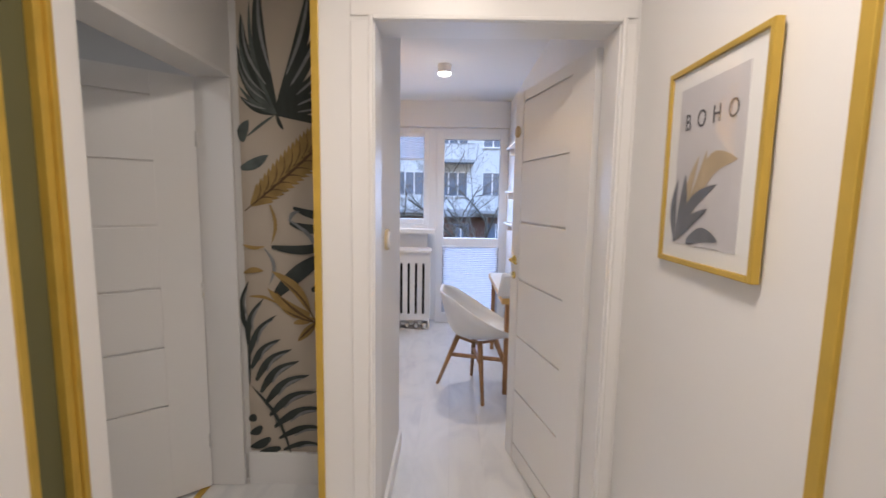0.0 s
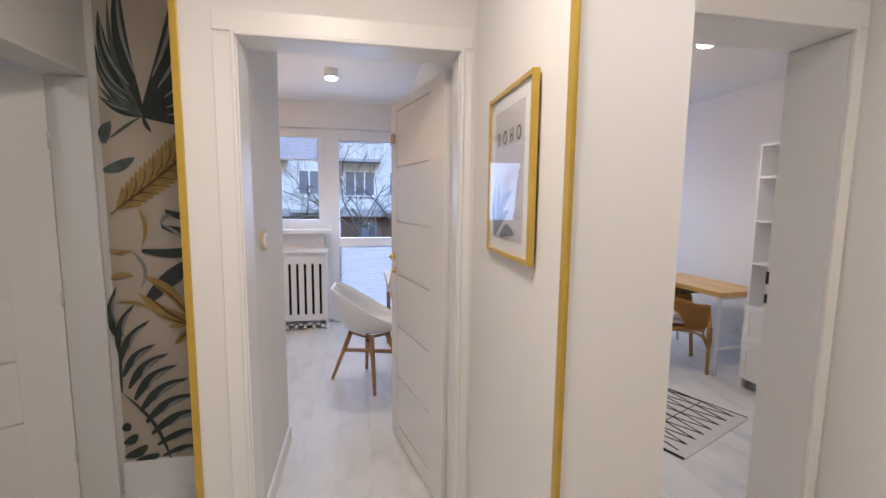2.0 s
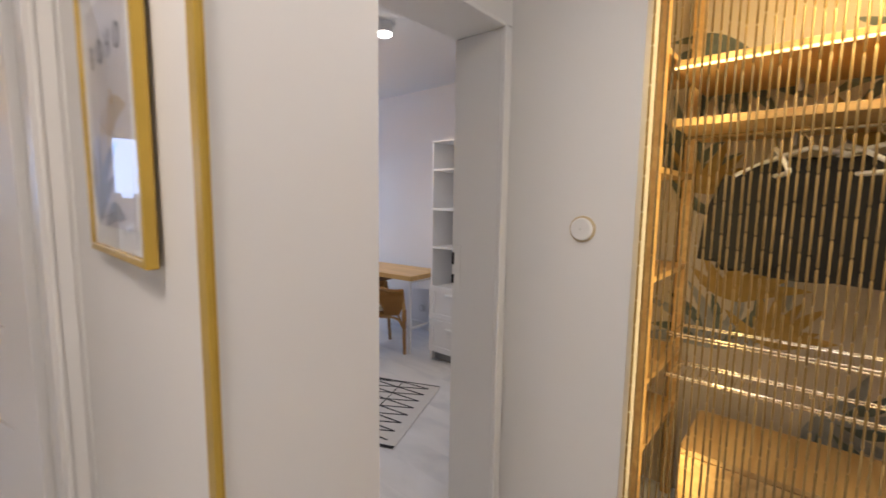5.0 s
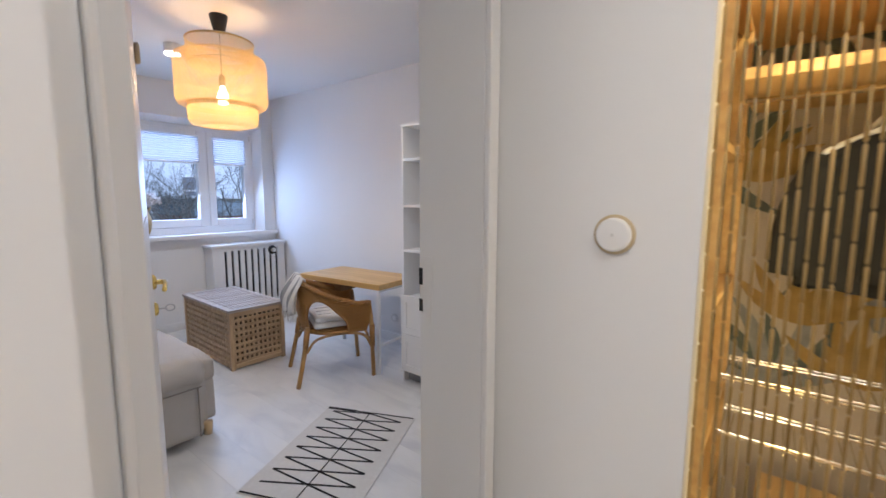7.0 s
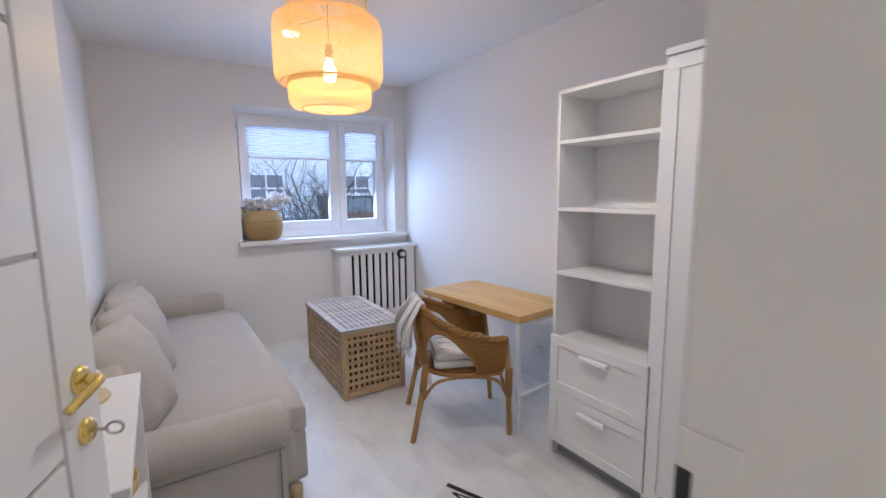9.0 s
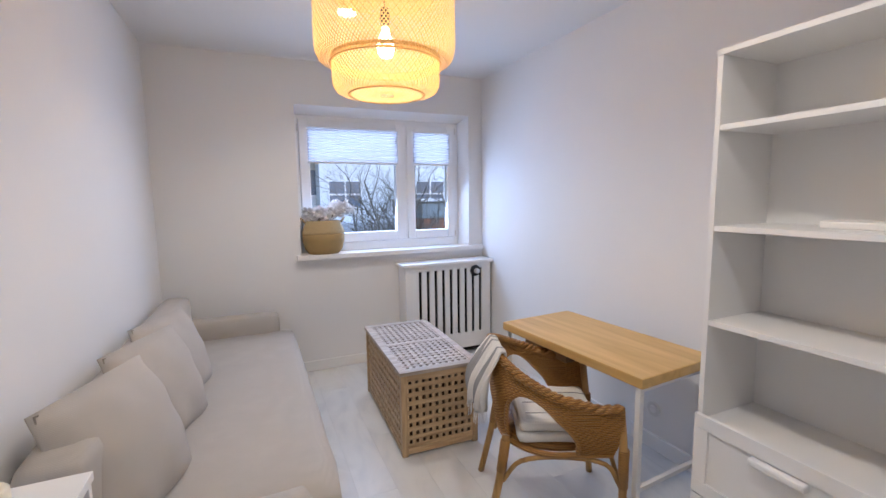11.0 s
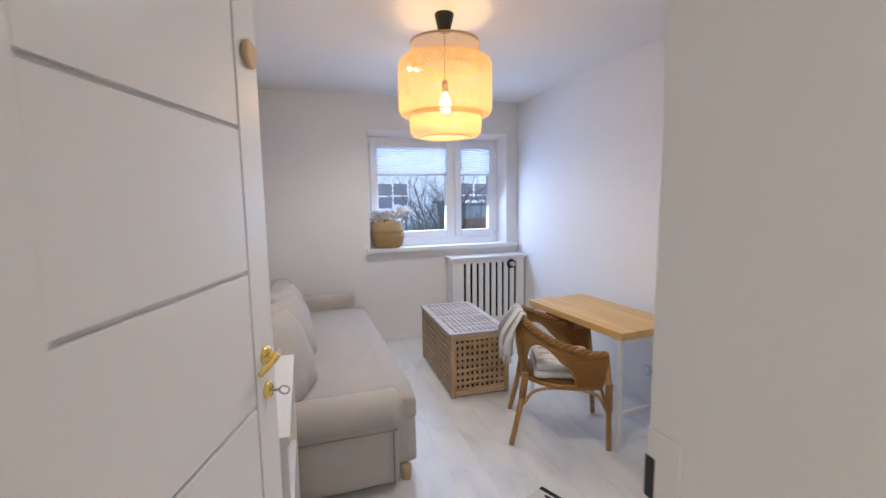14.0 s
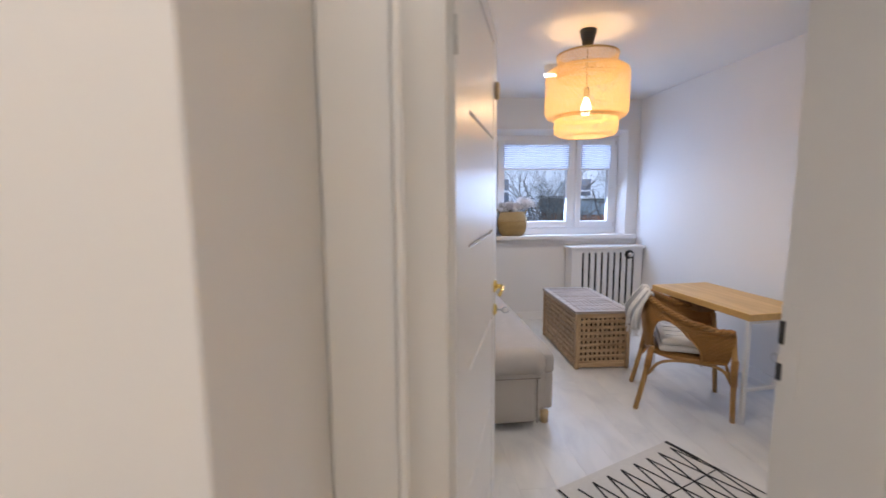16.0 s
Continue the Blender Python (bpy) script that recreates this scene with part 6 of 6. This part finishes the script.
def facade_window(parent, x, y, z, w, h, bars=1, cross=False):
    f = thing_part("window", parent, Matrix.Identity(4))
    boxpart("pane", f, DARKGLASS, x, x + w, y - 0.02, y + 0.02, z, z + h, 0.0)
    for b in ((x - 0.06, x, z - 0.06, z + h + 0.06), (x + w, x + w + 0.06, z - 0.06, z + h + 0.06), (x, x + w, z + h, z + h + 0.06), (x, x + w, z - 0.06, z)):
        boxpart("frame", f, PVC, b[0], b[1], y - 0.06, y + 0.02, b[2], b[3], 0.0)
    for k in range(1, bars + 1):
        xm = x + w * k / (bars + 1)
        boxpart("mullion", f, PVC, xm - 0.04, xm + 0.04, y - 0.06, y - 0.021, z, z + h, 0.0)
    if cross:
        boxpart("transom", f, PVC, x, x + w, y - 0.058, y - 0.022, z + h * 0.5 - 0.05, z + h * 0.5 + 0.05, 0.0)
    boxpart("sill", f, PVC, x - 0.08, x + w + 0.08, y - 0.14, y - 0.061, z - 0.10, z - 0.061, 0.0)


def apartment(name, m, w, storeys, depth, label, shop, balconies, bay=3.2, first=0):
    t = thing(name, m, label, "building")
    fh = 3.0
    boxpart("wall", t, FACADE, 0, w, 0.1, depth, 3.0, 3.0 + storeys * fh, 0.0)
    boxpart("base_wall", t, shop, 0, w, 0.25, depth, 0, 3.0, 0.0)
    boxpart("cornice", t, FACADEG, -0.1, w + 0.1, -0.35, depth, 2.7, 3.15, 0.0)
    boxpart("roof", t, FACADEG, -0.3, w + 0.3, -0.3, depth + 0.3, 3.0 + storeys * fh, 3.35 + storeys * fh, 0.0)
    nb = int(w / bay)
    for s in range(storeys):
        for k in range(nb):
            x = 0.5 + k * bay
            z = 3.0 + s * fh
            facade_window(t, x, 0.08, z + 1.0, min(1.7, bay - 0.9), 1.4, 2 if balconies else 1, not balconies)
            if balconies and (k + s) % 2 == first:
                b = thing_part("balcony", t, Matrix.Identity(4))
                boxpart("slab", b, FACADEG, x - 0.4, x + bay - 0.6, -1.05, 0.09, z - 0.05, z + 0.12, 0.0)
                boxpart("parapet", b, FACADE, x - 0.4, x + bay - 0.6, -1.05, -0.98, z + 0.121, z + 1.0, 0.0)
                boxpart("rail", b, FACADEG, x - 0.42, x + bay - 0.58, -1.08, -0.95, z + 1.001, z + 1.06, 0.0)
                for q in range(6):
                    boxpart("panel_joint", b, FACADEG, x - 0.3 + q * 0.5, x - 0.27 + q * 0.5, -1.062, -1.051, z + 0.13, z + 0.98, 0.0)
    for k in range(int(w / 2.2)):
        boxpart("shop_window", t, DARKGLASS, 0.5 + k * 2.2, 1.5 + k * 2.2, 0.22, 0.249, 0.6, 2.3, 0.0)
        boxpart("shop_frame", t, PVC, 0.95 + k * 2.2, 1.02 + k * 2.2, 0.18, 0.219, 0.6, 2.3, 0.0)
    return t


apartment("apartment_building", pose(-20, 27, GZ), 40, 4, 9, "pale rendered apartment block with balconies and brown shopfronts", BRICKW, True, 2.7, 0)
apartment("neighbour_building", pose(5.1, 25.5, GZ - 0.7), 34, 3, 8, "white apartment house with dark windows behind bare trees", FACADEG, False, 5.0)
gg = thing("garage", pose(8.3, 18.5, GZ), "low shed with terracotta boards and a grey-blue roof edge", "garage")
boxpart("wall", gg, TERRACOTTA, 0, 7, 0, 4, 0, 2.9, 0.0)
boxpart("fascia", gg, TEAL, -0.1, 7.1, -0.1, 4.1, 2.9, 3.6, 0.0)
boxpart("roof", gg, FACADE, -0.25, 7.25, -0.25, 4.25, 3.6, 3.72, 0.0)
for k in range(3):
    boxpart("door", gg, BRICKW, 0.9 + k * 2.1, 2.4 + k * 2.1, -0.04, -0.001, 0.1, 2.3, 0.0)


def bare_tree(m, h, seed, label="leafless tree with thin dark branches", levels=5):
    t = thing("bare_tree", m, label, "tree", "bare trees outside")
    rnd = random.Random(seed)
    tr, tw = bmesh.new(), bmesh.new()

    def grow(p, d, L, r, lv):
        q = p + d * L
        mid = p.lerp(q, 0.5) + Vector((rnd.gauss(0, 1), rnd.gauss(0, 1), 0)) * L * 0.05
        tube(tr if lv < 2 else tw, [p, mid, q], r, 6 if lv < 2 else 4, r * 0.65)
        if lv >= levels:
            return
        for k in range(rnd.choice((3, 4)) if lv else 5):
            f = rnd.uniform(0.45, 1.0)
            e = Vector((rnd.gauss(0, 1), rnd.gauss(0, 1), rnd.gauss(0.2, 0.5)))
            nd = (d * 0.75 + e.normalized() * 0.75).normalized()
            grow(p.lerp(q, f), nd, L * rnd.uniform(0.5, 0.72), r * rnd.uniform(0.38, 0.55), lv + 1)
    grow(Vector((0, 0, 0)), Vector((0, 0, 1)), h * 0.40, h * 0.009, 0)
    part("trunk", tr, BARK, t)
    part("twigs", tw, BARK, t)
    return t


for x, y, h, s in ((0.2, 12.5, 7.5, 1), (1.2, 13.5, 8.0, 2), (-1.6, 14.5, 7.0, 3), (5.4, 11.5, 6.0, 4), (6.6, 10.5, 6.5, 5), (7.2, 13.0, 7.0, 6), (4.6, 12.5, 5.5, 7), (8.8, 12.0, 6.5, 8), (5.9, 13.5, 7.0, 9), (5.0, 9.6, 6.0, 10), (5.9, 9.2, 5.8, 11), (6.9, 9.4, 6.2, 12), (4.3, 10.4, 6.2, 13), (7.8, 10.2, 6.2, 14)):
    bare_tree(pose(x, y, GZ, 0, 0, s * 47), h, s)


def shrub(m, w, h, seed, label):
    t = thing("shrub", m, label, "shrub", "shrubs outside")
    rnd = random.Random(seed)
    bm = bmesh.new()
    for k in range(1800):
        a, r = rnd.uniform(0, 6.28), math.sqrt(rnd.random())
        z = h * rnd.random() * (1 - 0.5 * r * r) * (0.8 + 0.2 * math.sin(3 * a))
        c = Vector((w * r * math.cos(a), w * 0.6 * r * math.sin(a), z))
        d = Vector((rnd.gauss(0, 1), rnd.gauss(0, 1), rnd.gauss(0, 1))).normalized()
        e = d.cross(Vector((0.2, 0.5, 1))).normalized()
        s = rnd.uniform(0.04, 0.09)
        bm.faces.new([bm.verts.new(v) for v in (c - e * s * 0.5, c + d * s, c + e * s * 0.5, c - d * s)])
    tagged(part("foliage", bm, HEDGE, t), kind="stuff")
    bm = bmesh.new()
    for k in range(60):
        a = rnd.uniform(0, 6.28)
        tube(bm, [(0.2 * w * math.cos(a), 0.2 * w * math.sin(a), 0), (w * 0.8 * math.cos(a) * rnd.random(), w * 0.5 * math.sin(a), h * rnd.uniform(0.7, 1.25))], 0.02, 4, 0.006)
    part("twigs", bm, BARK, t)


for i, (x, y, w, h) in enumerate(((4.8, 12.2, 1.5, 3.0), (7.3, 11.4, 1.3, 3.3), (6.2, 14.2, 1.6, 3.2), (9.5, 14.0, 1.6, 3.2), (3.4, 13.4, 1.4, 2.8))):
    shrub(pose(x, y, GZ), w, h, 20 + i, "thin greenish winter shrub")


# ---- laminate boards, each one a piece ----
fl = bpy.data.objects["floor"]
BW, BL = 0.19, 1.28
meshes = {}
for name, L in (("full", BL - 0.0005),):
    bm = bmesh.new()
    box(bm, 0, BW - 0.0005, 0, L, -0.011, 0.0, 0.0003, 1)
    meshes[name] = mesh_of("board", bm, FLOOR)
rnd = random.Random(12)
for i in range(35):
    x = -2.6 + i * BW
    off = rnd.uniform(0, BL)
    for j in range(7):
        y = -1.7 - off + j * BL
        if y > 5.27 or y + BL < -1.7:
            continue
        o = part("board", meshes["full"], FLOOR, fl)
        lo, hi = max(y, -1.69), min(y + BL, 5.60)
        o.matrix_basis = Matrix.Translation((x, lo, 0)) @ Matrix.Diagonal((1, (hi - lo) / BL, 1, 1))
